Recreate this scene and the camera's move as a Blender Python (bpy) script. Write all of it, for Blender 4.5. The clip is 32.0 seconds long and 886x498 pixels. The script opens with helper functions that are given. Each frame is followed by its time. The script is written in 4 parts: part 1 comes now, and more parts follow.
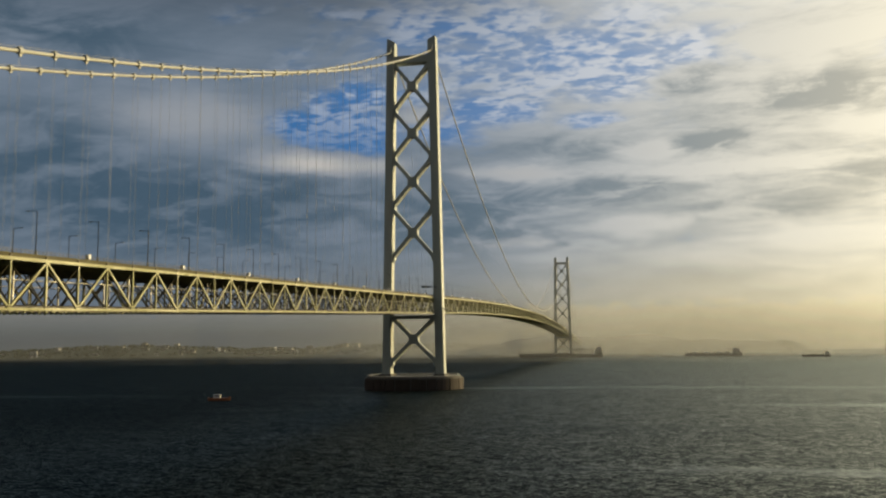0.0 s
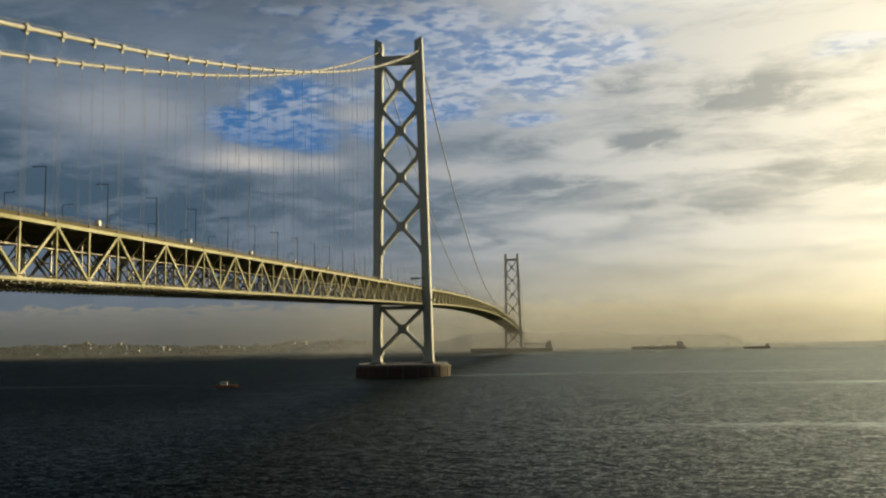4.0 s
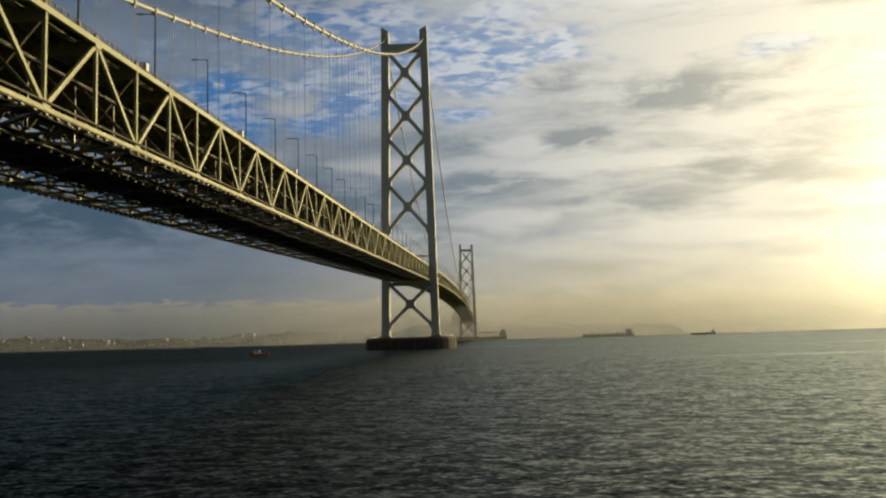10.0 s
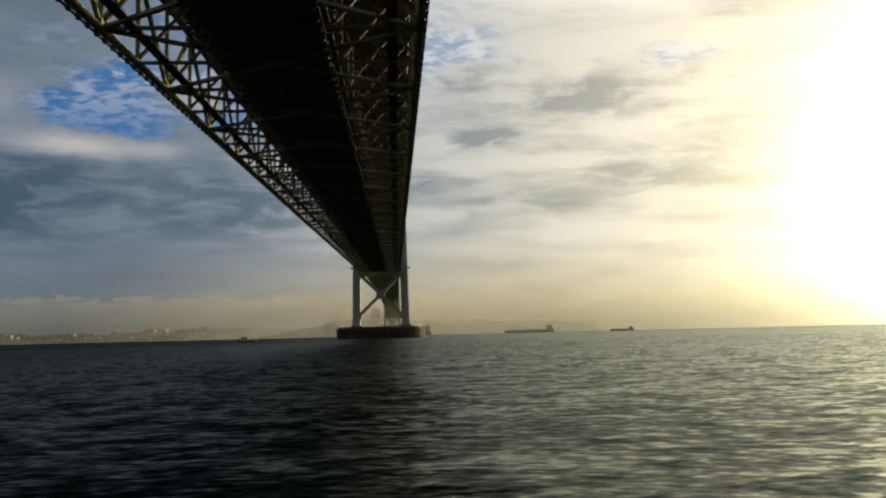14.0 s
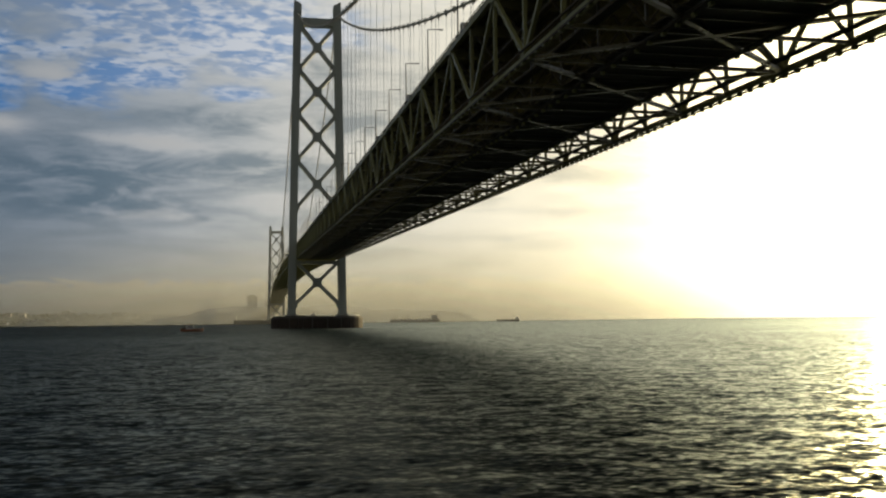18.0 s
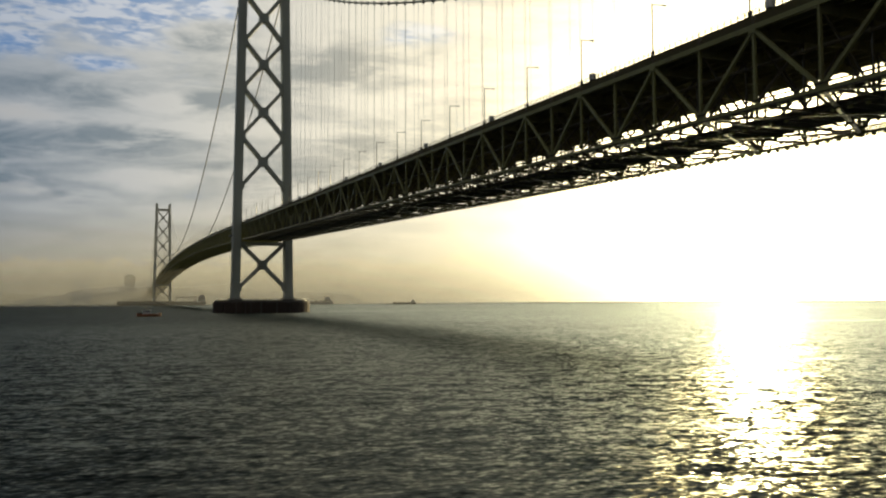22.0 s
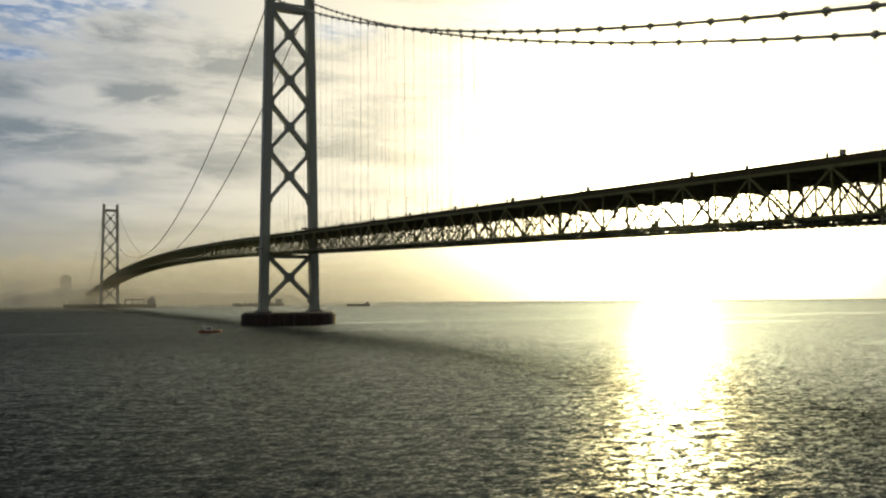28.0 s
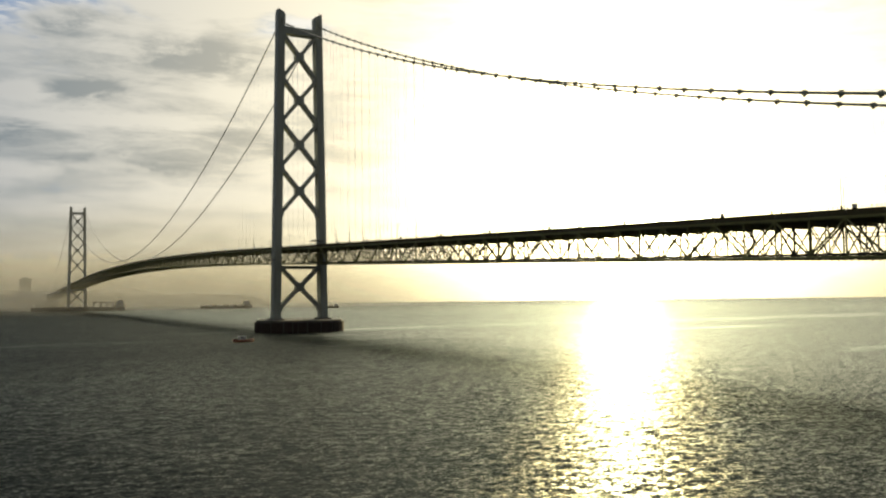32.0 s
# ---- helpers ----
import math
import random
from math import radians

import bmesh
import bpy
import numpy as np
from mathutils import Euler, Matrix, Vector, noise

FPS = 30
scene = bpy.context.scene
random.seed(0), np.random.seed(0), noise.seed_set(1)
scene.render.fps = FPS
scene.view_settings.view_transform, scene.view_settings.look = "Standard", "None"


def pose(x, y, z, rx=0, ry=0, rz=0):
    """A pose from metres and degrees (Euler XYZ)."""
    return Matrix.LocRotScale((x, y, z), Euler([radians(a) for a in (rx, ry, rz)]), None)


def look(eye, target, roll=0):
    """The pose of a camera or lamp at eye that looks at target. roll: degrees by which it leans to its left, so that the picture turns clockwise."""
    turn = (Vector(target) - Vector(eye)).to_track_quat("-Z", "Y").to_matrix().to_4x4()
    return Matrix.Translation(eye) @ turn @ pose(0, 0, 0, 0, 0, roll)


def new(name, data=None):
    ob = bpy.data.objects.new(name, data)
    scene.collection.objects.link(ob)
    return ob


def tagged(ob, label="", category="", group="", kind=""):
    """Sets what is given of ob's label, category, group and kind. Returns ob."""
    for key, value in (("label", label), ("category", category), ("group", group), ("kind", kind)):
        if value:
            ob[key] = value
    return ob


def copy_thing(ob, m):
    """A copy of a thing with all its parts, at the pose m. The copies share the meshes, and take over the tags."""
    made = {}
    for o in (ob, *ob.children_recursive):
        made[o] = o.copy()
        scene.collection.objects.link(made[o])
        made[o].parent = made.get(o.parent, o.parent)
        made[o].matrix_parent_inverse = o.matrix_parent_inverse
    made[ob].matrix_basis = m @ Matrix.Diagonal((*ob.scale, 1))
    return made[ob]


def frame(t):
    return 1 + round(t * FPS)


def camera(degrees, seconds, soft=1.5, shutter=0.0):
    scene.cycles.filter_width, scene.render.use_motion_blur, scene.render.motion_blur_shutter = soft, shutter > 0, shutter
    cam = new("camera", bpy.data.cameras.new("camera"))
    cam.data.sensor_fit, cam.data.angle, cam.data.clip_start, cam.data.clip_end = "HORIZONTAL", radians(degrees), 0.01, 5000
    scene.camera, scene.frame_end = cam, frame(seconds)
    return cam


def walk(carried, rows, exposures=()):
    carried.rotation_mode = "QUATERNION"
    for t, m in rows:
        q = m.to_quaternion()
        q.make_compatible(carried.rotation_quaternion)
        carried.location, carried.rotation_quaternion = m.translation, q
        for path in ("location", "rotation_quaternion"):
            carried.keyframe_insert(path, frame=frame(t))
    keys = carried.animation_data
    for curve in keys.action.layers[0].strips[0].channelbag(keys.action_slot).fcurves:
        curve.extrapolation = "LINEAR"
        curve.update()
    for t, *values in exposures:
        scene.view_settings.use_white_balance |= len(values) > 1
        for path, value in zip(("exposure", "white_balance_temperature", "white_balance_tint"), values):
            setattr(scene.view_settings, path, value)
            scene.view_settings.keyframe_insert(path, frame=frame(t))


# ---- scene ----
cam = camera(53.37, 32.0, soft=2.2)


def aim(x, y, z, yaw, pitch, roll):
    return pose(x, y, z, 90 + pitch, 0, yaw) @ pose(0, 0, 0, 0, 0, roll)


# seconds, place, yaw, pitch, roll; the bridge runs along y, the near tower stands at the origin
PATH = [
    (0.0, 168.16, -715.09, 34.05, 11.300, 6.329, -0.602),
    (0.5, 163.72, -719.71, 33.52, 10.822, 6.274, -0.743),
    (1.0, 158.92, -724.22, 32.76, 10.396, 6.255, -0.803),
    (1.5, 154.42, -729.23, 31.94, 10.037, 6.232, -0.831),
    (2.0, 150.16, -734.60, 31.07, 9.506, 6.210, -0.869),
    (2.5, 145.01, -738.68, 30.15, 8.985, 6.177, -0.957),
    (3.0, 139.72, -742.51, 29.12, 8.415, 6.176, -1.010),
    (3.5, 135.76, -746.15, 28.02, 7.862, 6.169, -1.038),
    (4.0, 131.80, -751.22, 26.99, 7.263, 6.151, -1.090),
    (4.5, 128.15, -756.25, 25.68, 6.791, 6.088, -1.235),
    (6.5, 108.46, -769.87, 19.13, 5.186, 6.022, -1.545),
    (7.0, 103.79, -773.65, 17.94, 4.807, 5.976, -1.580),
    (7.5, 98.97, -777.59, 16.86, 4.326, 5.933, -1.578),
    (8.0, 93.99, -781.08, 15.46, 4.105, 5.888, -1.566),
    (8.5, 89.14, -785.25, 13.91, 3.845, 5.853, -1.529),
    (9.0, 84.09, -788.64, 12.37, 3.570, 5.834, -1.484),
    (9.5, 78.43, -791.67, 10.86, 3.236, 5.796, -1.521),
    (10.0, 72.88, -795.34, 9.15, 3.023, 5.776, -1.542),
    (10.5, 67.52, -799.89, 7.04, 2.894, 5.798, -1.510),
    (11.0, 61.72, -804.75, 4.75, 2.674, 5.795, -1.398),
    (11.5, 55.24, -808.52, 3.42, 2.272, 5.752, -1.291),
    (12.0, 48.12, -812.32, 3.30, 1.700, 5.686, -1.207),
    (12.5, 39.31, -815.59, 3.28, 0.799, 5.619, -1.134),
    (13.0, 30.37, -817.69, 3.28, -0.490, 5.542, -1.131),
    (13.5, 22.18, -818.22, 3.32, -1.780, 5.499, -1.243),
    (14.0, 14.68, -817.40, 2.89, -3.087, 5.496, -1.342),
    (14.5, 7.35, -815.78, 2.57, -4.363, 5.490, -1.389),
    (16.5, -24.09, -807.48, 5.41, -8.967, 5.159, -1.033),
    (17.0, -32.91, -803.43, 5.77, -9.879, 5.002, -0.894),
    (17.5, -41.81, -799.48, 5.94, -10.881, 4.806, -0.755),
    (18.0, -50.84, -795.52, 6.04, -11.811, 4.604, -0.627),
    (18.5, -59.56, -791.10, 6.15, -12.822, 4.399, -0.542),
    (19.0, -67.78, -786.35, 6.28, -13.922, 4.178, -0.493),
    (19.5, -75.60, -781.67, 6.51, -14.957, 3.989, -0.448),
    (20.0, -83.80, -777.33, 6.80, -15.995, 3.834, -0.383),
    (20.5, -91.42, -773.83, 7.32, -17.021, 3.670, -0.339),
    (21.0, -98.36, -770.76, 7.76, -17.972, 3.534, -0.326),
    (21.5, -106.26, -766.35, 8.44, -19.055, 3.421, -0.307),
    (22.0, -113.63, -762.56, 9.25, -20.086, 3.365, -0.252),
    (22.5, -121.18, -757.45, 10.27, -21.166, 3.340, -0.133),
    (23.0, -128.10, -754.11, 11.34, -22.077, 3.323, 0.007),
    (23.5, -135.69, -750.67, 12.64, -22.978, 3.276, -0.007),
    (24.0, -142.82, -749.19, 14.07, -23.535, 3.241, -0.087),
    (24.5, -150.37, -746.61, 15.31, -24.114, 3.202, -0.173),
    (25.0, -157.61, -745.30, 16.51, -24.488, 3.201, -0.255),
    (25.5, -165.70, -743.80, 17.65, -24.646, 3.176, -0.303),
    (27.5, -195.97, -749.00, 21.00, -24.953, 3.157, -0.451),
    (28.0, -203.80, -752.38, 22.12, -25.070, 3.157, -0.428),
    (28.5, -211.86, -755.47, 23.09, -25.462, 3.154, -0.421),
    (29.0, -220.23, -758.00, 23.90, -25.823, 3.181, -0.467),
    (29.5, -228.12, -763.26, 24.89, -25.990, 3.176, -0.502),
    (30.0, -235.40, -767.55, 25.83, -26.241, 3.157, -0.579),
    (30.5, -243.62, -770.11, 26.73, -26.505, 3.154, -0.624),
    (31.0, -251.50, -775.68, 28.20, -26.750, 3.125, -0.553),
    (31.5, -259.56, -779.37, 29.62, -27.340, 3.087, -0.559),
    (32.0, -267.51, -780.20, 30.92, -28.194, 3.053, -0.624),
]
walk(cam, [(r[0], aim(*r[1:])) for r in PATH], exposures=[(0.0, 0.0), (32.0, 0.0)])

# ---- world, sun ----
SUN_AZ, SUN_EL = 40.1, 5.4          # degrees from +y towards +x, and above the horizon


def direction(az, el):
    a, e = radians(az), radians(el)
    return Vector((math.sin(a) * math.cos(e), math.cos(a) * math.cos(e), math.sin(e)))


class Nodes:
    """Short ways to write a node tree."""

    def __init__(self, tree):
        self.tree = tree

    def add(self, kind, **values):
        n = self.tree.nodes.new(kind)
        for k, v in values.items():
            if k in n.inputs:
                n.inputs[k].default_value = v
        return n

    def link(self, a, b):
        self.tree.links.new(a, b)

    def put(self, socket, value):
        if isinstance(value, bpy.types.NodeSocket):
            self.link(value, socket)
        else:
            socket.default_value = value

    def math(self, op, a, b=0.0, c=0.0, clamp=False):
        n = self.tree.nodes.new("ShaderNodeMath")
        n.operation, n.use_clamp = op, clamp
        for s, v in zip(n.inputs, (a, b, c)):
            self.put(s, v)
        return n.outputs[0]

    def vec(self, op, a, b=(0, 0, 0)):
        n = self.tree.nodes.new("ShaderNodeVectorMath")
        n.operation = op
        self.put(n.inputs[0], a)
        self.put(n.inputs[1], b)
        return n.outputs["Value"] if op in ("DOT_PRODUCT", "LENGTH") else n.outputs[0]

    def ramp(self, value, a, b, c=0.0, d=1.0, smooth=True):
        n = self.tree.nodes.new("ShaderNodeMapRange")
        n.interpolation_type = "SMOOTHSTEP" if smooth else "LINEAR"
        for s, v in zip(n.inputs, (value, a, b, c, d)):
            self.put(s, v)
        return n.outputs[0]

    def mix(self, f, a, b, how="MIX"):
        n = self.tree.nodes.new("ShaderNodeMix")
        n.data_type, n.blend_type, n.clamp_factor = "RGBA", how, True
        self.put(n.inputs[0], f)
        for s, v in ((n.inputs[6], a), (n.inputs[7], b)):
            self.put(s, v if isinstance(v, bpy.types.NodeSocket) else (*v, 1.0)[:4])
        return n.outputs[2]

    def noise(self, vector, scale, detail=4.0, rough=0.55, distort=0.0):
        n = self.tree.nodes.new("ShaderNodeTexNoise")
        self.put(n.inputs["Vector"], vector)
        n.inputs["Scale"].default_value, n.inputs["Detail"].default_value = scale, detail
        n.inputs["Roughness"].default_value, n.inputs["Distortion"].default_value = rough, distort
        return n.outputs["Fac"]

    def mapped(self, vector, scale=(1, 1, 1), shift=(0, 0, 0), turn=0.0):
        n = self.tree.nodes.new("ShaderNodeMapping")
        self.put(n.inputs["Vector"], vector)
        n.inputs["Scale"].default_value, n.inputs["Location"].default_value = scale, shift
        n.inputs["Rotation"].default_value = (0, 0, radians(turn))
        return n.outputs[0]


def make_sky():
    world = bpy.data.worlds.new("evening_sky")
    scene.world = world
    world.use_nodes = True
    world.node_tree.nodes.clear()
    n = Nodes(world.node_tree)
    coord = n.add("ShaderNodeTexCoord").outputs["Generated"]
    d = n.vec("NORMALIZE", coord)
    split = n.add("ShaderNodeSeparateXYZ")
    n.link(d, split.inputs[0])
    dx, dy, dz = split.outputs
    up = n.math("MAXIMUM", dz, 0.0)
    air = n.tree.nodes.new("ShaderNodeTexSky")
    air.sky_type, air.sun_disc = "NISHITA", False
    air.sun_elevation, air.sun_rotation = radians(SUN_EL), radians(SUN_AZ)
    air.air_density, air.dust_density, air.ozone_density = 1.0, 1.5, 2.0
    near_sun = n.vec("DOT_PRODUCT", d, tuple(direction(SUN_AZ, SUN_EL)))
    off = n.math("ARCCOSINE", n.math("MINIMUM", near_sun, 0.99999))      # radians from the sun
    wide = n.math("POWER", 2.718, n.math("MULTIPLY", off, -7.2))
    core = n.math("POWER", 2.718, n.math("MULTIPLY", off, -14.6))
    side = n.ramp(off, 1.06, 0.35)                                        # the lit side of the sky
    # bearing and height in degrees, stirred so that the clouds get ragged edges
    az0 = n.math("MULTIPLY", n.math("ARCTAN2", dx, dy), 57.2958)
    el0 = n.math("MULTIPLY", n.math("ARCSINE", dz), 57.2958)
    comb = n.add("ShaderNodeCombineXYZ")
    n.link(az0, comb.inputs[0])
    n.link(el0, comb.inputs[1])
    g = comb.outputs[0]
    stir = n.tree.nodes.new("ShaderNodeTexNoise")
    n.link(n.mapped(g, (0.16, 0.42, 1), (3.0, 1.0, 0), 4), stir.inputs["Vector"])
    stir.inputs["Scale"].default_value, stir.inputs["Detail"].default_value, stir.inputs["Roughness"].default_value = 1.0, 6.0, 0.6
    w = n.vec("ADD", g, n.vec("MULTIPLY", n.vec("SUBTRACT", stir.outputs["Color"], (0.5, 0.5, 0.5)), (4.6, 1.7, 0.0)))
    ws = n.add("ShaderNodeSeparateXYZ")
    n.link(w, ws.inputs[0])
    az, el = ws.outputs[0], ws.outputs[1]
    # sheets flattened towards the horizon
    flat = n.math("ADD", up, 0.24)
    comb = n.add("ShaderNodeCombineXYZ")
    n.link(n.math("DIVIDE", dx, flat), comb.inputs[0])
    n.link(n.math("DIVIDE", dy, flat), comb.inputs[1])
    p = comb.outputs[0]
    big = n.noise(n.mapped(p, (1.5, 1.9, 1), (3.1, 0.4, 0), 12), 1.0, 4, 0.5, 0.3)
    mid = n.noise(n.mapped(p, (5.0, 6.5, 1), (0.3, 7.0, 0), 20), 1.0, 7, 0.6, 0.6)
    small = n.noise(n.mapped(p, (25.0, 34.0, 1), (0, 0, 0), -24), 1.0, 2.0, 0.5, 0.35)
    ripple = n.noise(n.mapped(p, (9.0, 44.0, 1), (4, 2, 0), 8), 1.0, 2.0, 0.5, 0.4)
    streak = n.noise(n.mapped(g, (0.085, 0.62, 1), (1.7, 0.3, 0), 3), 1.0, 6, 0.58, 0.9)
    high = n.ramp(el0, 11.5, 16.5)

    def clouds(spots):
        """Soft patches: bearing, height, half width, half height, amount."""
        total = None
        for a, e, hw, hh, c in spots:
            q = n.math("ADD", n.math("POWER", n.math("DIVIDE", n.math("SUBTRACT", az, a), hw), 2.0), n.math("POWER", n.math("DIVIDE", n.math("SUBTRACT", el, e), hh), 2.0))
            q = n.math("POWER", 2.718, n.math("MULTIPLY", q, -1.0))
            total = n.math("MULTIPLY_ADD", q, c, 0.0 if total is None else total)
        return total

    gaps = clouds(((-18.8, 14.1, 4.4, 1.4, 1.0), (-17.0, 16.3, 3.0, 0.8, 0.7), (-15.8, 12.8, 1.7, 0.7, 0.7), (-8.5, 15.1, 3.4, 1.0, 0.8), (-1.0, 14.4, 2.4, 0.45, 0.8),
                   (-11.0, 13.7, 2.2, 0.8, 0.7), (-0.5, 15.9, 2.6, 0.8, 0.45), (-8.0, 19.6, 12.0, 3.4, 0.62), (18.5, 17.0, 4.0, 1.2, 0.35), (2.0, 18.0, 6.0, 1.8, 0.5)))
    bright = clouds(((-20.1, 11.9, 2.6, 0.65, 1.15), (-15.4, 11.6, 2.5, 0.5, 0.55), (-12.6, 14.7, 1.6, 0.6, 0.5), (-27.5, 14.4, 5.0, 1.5, 0.38), (2.6, 12.3, 1.6, 0.5, 0.8),
                     (8.3, 10.9, 6.0, 0.35, 0.7), (13.0, 6.3, 3.8, 0.6, 0.7), (1.5, 7.6, 3.2, 0.5, 0.6), (-5.8, 11.1, 3.6, 0.45, 0.7), (-6.5, 6.7, 3.0, 0.4, 0.5),
                     (14.0, 18.2, 6.0, 0.7, 0.4), (16.5, 12.8, 3.2, 0.8, 0.5)))
    heavy = clouds(((13.0, 15.0, 3.6, 1.3, 0.75), (5.3, 16.4, 2.2, 0.8, 0.75), (9.0, 14.4, 4.0, 0.5, 0.35), (5.9, 12.4, 1.9, 0.55, 0.9), (-0.5, 9.8, 4.6, 0.8, 0.65),
                    (-3.0, 12.7, 4.0, 0.8, 0.45), (-9.5, 8.4, 5.0, 2.0, 0.6), (-28.0, 8.8, 11.0, 2.4, 0.75), (-36.0, 12.3, 4.5, 2.5, 0.45), (-36.0, 19.0, 7.0, 2.2, 0.5),
                    (9.3, 8.3, 4.6, 0.7, 0.5), (17.2, 9.9, 4.6, 0.7, 0.5), (20.5, 14.8, 2.6, 1.0, 0.4), (23.0, 9.0, 3.0, 0.8, 0.35), (-4.0, 6.9, 5.0, 0.5, 0.35), (45.0, 17.0, 6.0, 1.2, 0.3)))
    heavy = n.math("MULTIPLY", heavy, n.ramp(mid, 0.36, 0.60, 0.35, 1.25))
    wisp = n.noise(n.mapped(g, (0.30, 1.5, 1), (2.2, 6.1, 0), 5), 1.0, 8, 0.66, 1.4)
    # the open blue, with small cloudlets in rows before it
    clear = n.mix(side, (0.040, 0.175, 0.44), (0.44, 0.55, 0.72))
    clear = n.mix(0.2, clear, n.mix(1.0, air.outputs[0], (0.03, 0.03, 0.03), "MULTIPLY"))
    flock = n.math("ADD", n.math("MULTIPLY", small, 0.72), n.math("MULTIPLY", ripple, 0.28))
    flock = n.math("ADD", flock, n.math("MULTIPLY", n.math("SUBTRACT", mid, 0.5), 0.50))
    flock = n.math("MULTIPLY", n.ramp(flock, 0.40, 0.61), n.ramp(el0, 12.0, 16.5, 0.25, 1.0))
    behind = n.mix(n.math("MULTIPLY", flock, 0.92), clear, n.mix(side, (0.34, 0.40, 0.50), (0.84, 0.83, 0.80)))
    # the sheet of cloud before it
    open_sky = n.math("ADD", n.math("SUBTRACT", gaps, n.math("MULTIPLY", n.math("MAXIMUM", bright, heavy), 0.9)), n.math("MULTIPLY", n.math("SUBTRACT", mid, 0.5), 1.5))
    sheet = n.math("SUBTRACT", 1.0, n.math("MULTIPLY", n.ramp(open_sky, 0.08, 0.74), 0.95))
    thick = n.math("ADD", n.math("MULTIPLY", big, 0.30), n.math("ADD", n.math("MULTIPLY_ADD", n.math("SUBTRACT", streak, 0.5), n.math("MULTIPLY_ADD", side, 0.42, 0.22), 0.275), n.math("ADD", n.math("MULTIPLY_ADD", n.math("SUBTRACT", mid, 0.5), n.math("MULTIPLY_ADD", side, 0.30, 0.20), 0.20), n.math("MULTIPLY", n.math("SUBTRACT", wisp, 0.5), n.math("MULTIPLY_ADD", side, 0.30, 0.10)))))
    thick = n.math("ADD", thick, n.math("MULTIPLY", n.math("SUBTRACT", n.math("MULTIPLY", heavy, 0.5), n.math("MULTIPLY", bright, 0.6)), 1.0))
    thick = n.ramp(n.math("SUBTRACT", thick, n.math("MULTIPLY", high, 0.06)), 0.41, 0.97)
    pale = n.mix(side, (0.185, 0.23, 0.29), n.mix(side, (0.74, 0.76, 0.78), (0.86, 0.80, 0.64)))
    pale = n.mix(n.math("MULTIPLY", n.math("MULTIPLY", bright, 0.8, clamp=True), n.ramp(side, 0.8, 0.1)), pale, (0.50, 0.48, 0.45))
    dark = n.mix(side, (0.058, 0.100, 0.145), n.mix(side, (0.29, 0.385, 0.47), (0.41, 0.40, 0.345)))
    sky = n.mix(sheet, behind, n.mix(thick, pale, dark))
    # overhead, out of view: deep blue away from the sun, darkening the water there
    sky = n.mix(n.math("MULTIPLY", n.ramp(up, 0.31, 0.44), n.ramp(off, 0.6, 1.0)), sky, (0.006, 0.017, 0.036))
    # glow above the view, added to brighten the water towards the sun
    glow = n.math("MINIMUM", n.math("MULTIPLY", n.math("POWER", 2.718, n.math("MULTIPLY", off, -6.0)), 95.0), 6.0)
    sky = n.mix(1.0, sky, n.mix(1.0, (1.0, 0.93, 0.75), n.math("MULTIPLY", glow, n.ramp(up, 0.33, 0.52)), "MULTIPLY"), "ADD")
    sky = n.mix(n.ramp(off, 1.3, 2.0), sky, (0.19, 0.19, 0.18))
    # haze towards the horizon, with a low bank of cloud on top of it
    edge = n.noise(n.mapped(p, (10.5, 10.5, 1), (2.2, 0.5, 0), 0), 1.0, 6, 0.62, 0.9)
    rise = n.math("POWER", 2.718, n.math("MULTIPLY", n.math("POWER", n.math("DIVIDE", n.math("SUBTRACT", az0, 22.2), 2.6), 2.0), -1.0))
    bank_top = n.math("ADD", n.math("MULTIPLY_ADD", rise, 0.012, 0.044), n.math("MULTIPLY", n.math("SUBTRACT", edge, 0.5), 0.046))
    veil = n.mix(side, (0.085, 0.10, 0.112), (0.84, 0.73, 0.46))
    sky = n.mix(n.math("MULTIPLY", n.ramp(dz, 0.12, 0.03), n.math("MULTIPLY_ADD", side, 0.30, 0.45)), sky, veil)
    bank = n.mix(side, (0.165, 0.168, 0.155), (0.84, 0.71, 0.42))
    low = n.mix(side, (0.066, 0.072, 0.075), (0.58, 0.48, 0.26))
    bank = n.mix(n.ramp(dz, 0.038, 0.008), bank, low)
    crest = n.ramp(n.math("SUBTRACT", dz, bank_top), -0.014, -0.002)
    bank = n.mix(n.math("MULTIPLY", crest, n.ramp(edge, 0.40, 0.62, 0.15, 0.8)), bank, n.mix(side, (0.275, 0.255, 0.21), (0.95, 0.82, 0.52)))
    sky = n.mix(n.math("MULTIPLY", n.ramp(n.math("SUBTRACT", dz, bank_top), 0.0020, -0.0025), 0.8), sky, bank)
    sky = n.mix(1.0, sky, n.mix(wide, (0, 0, 0), (2.2, 1.95, 1.25)), "ADD")
    sky = n.mix(1.0, sky, n.mix(core, (0, 0, 0), (38.0, 32.0, 17.5)), "ADD")
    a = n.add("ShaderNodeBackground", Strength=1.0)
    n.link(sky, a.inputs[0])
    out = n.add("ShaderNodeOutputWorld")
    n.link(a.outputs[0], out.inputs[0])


make_sky()
sun_data = bpy.data.lights.new("sun", "SUN")
sun_data.energy, sun_data.angle, sun_data.color = 4.1, radians(0.6), (1.0, 0.77, 0.37)
sun = new("sun", sun_data)
sun.matrix_world = look(direction(SUN_AZ, SUN_EL) * 3000, (0, 0, 0))

# ---- materials ----


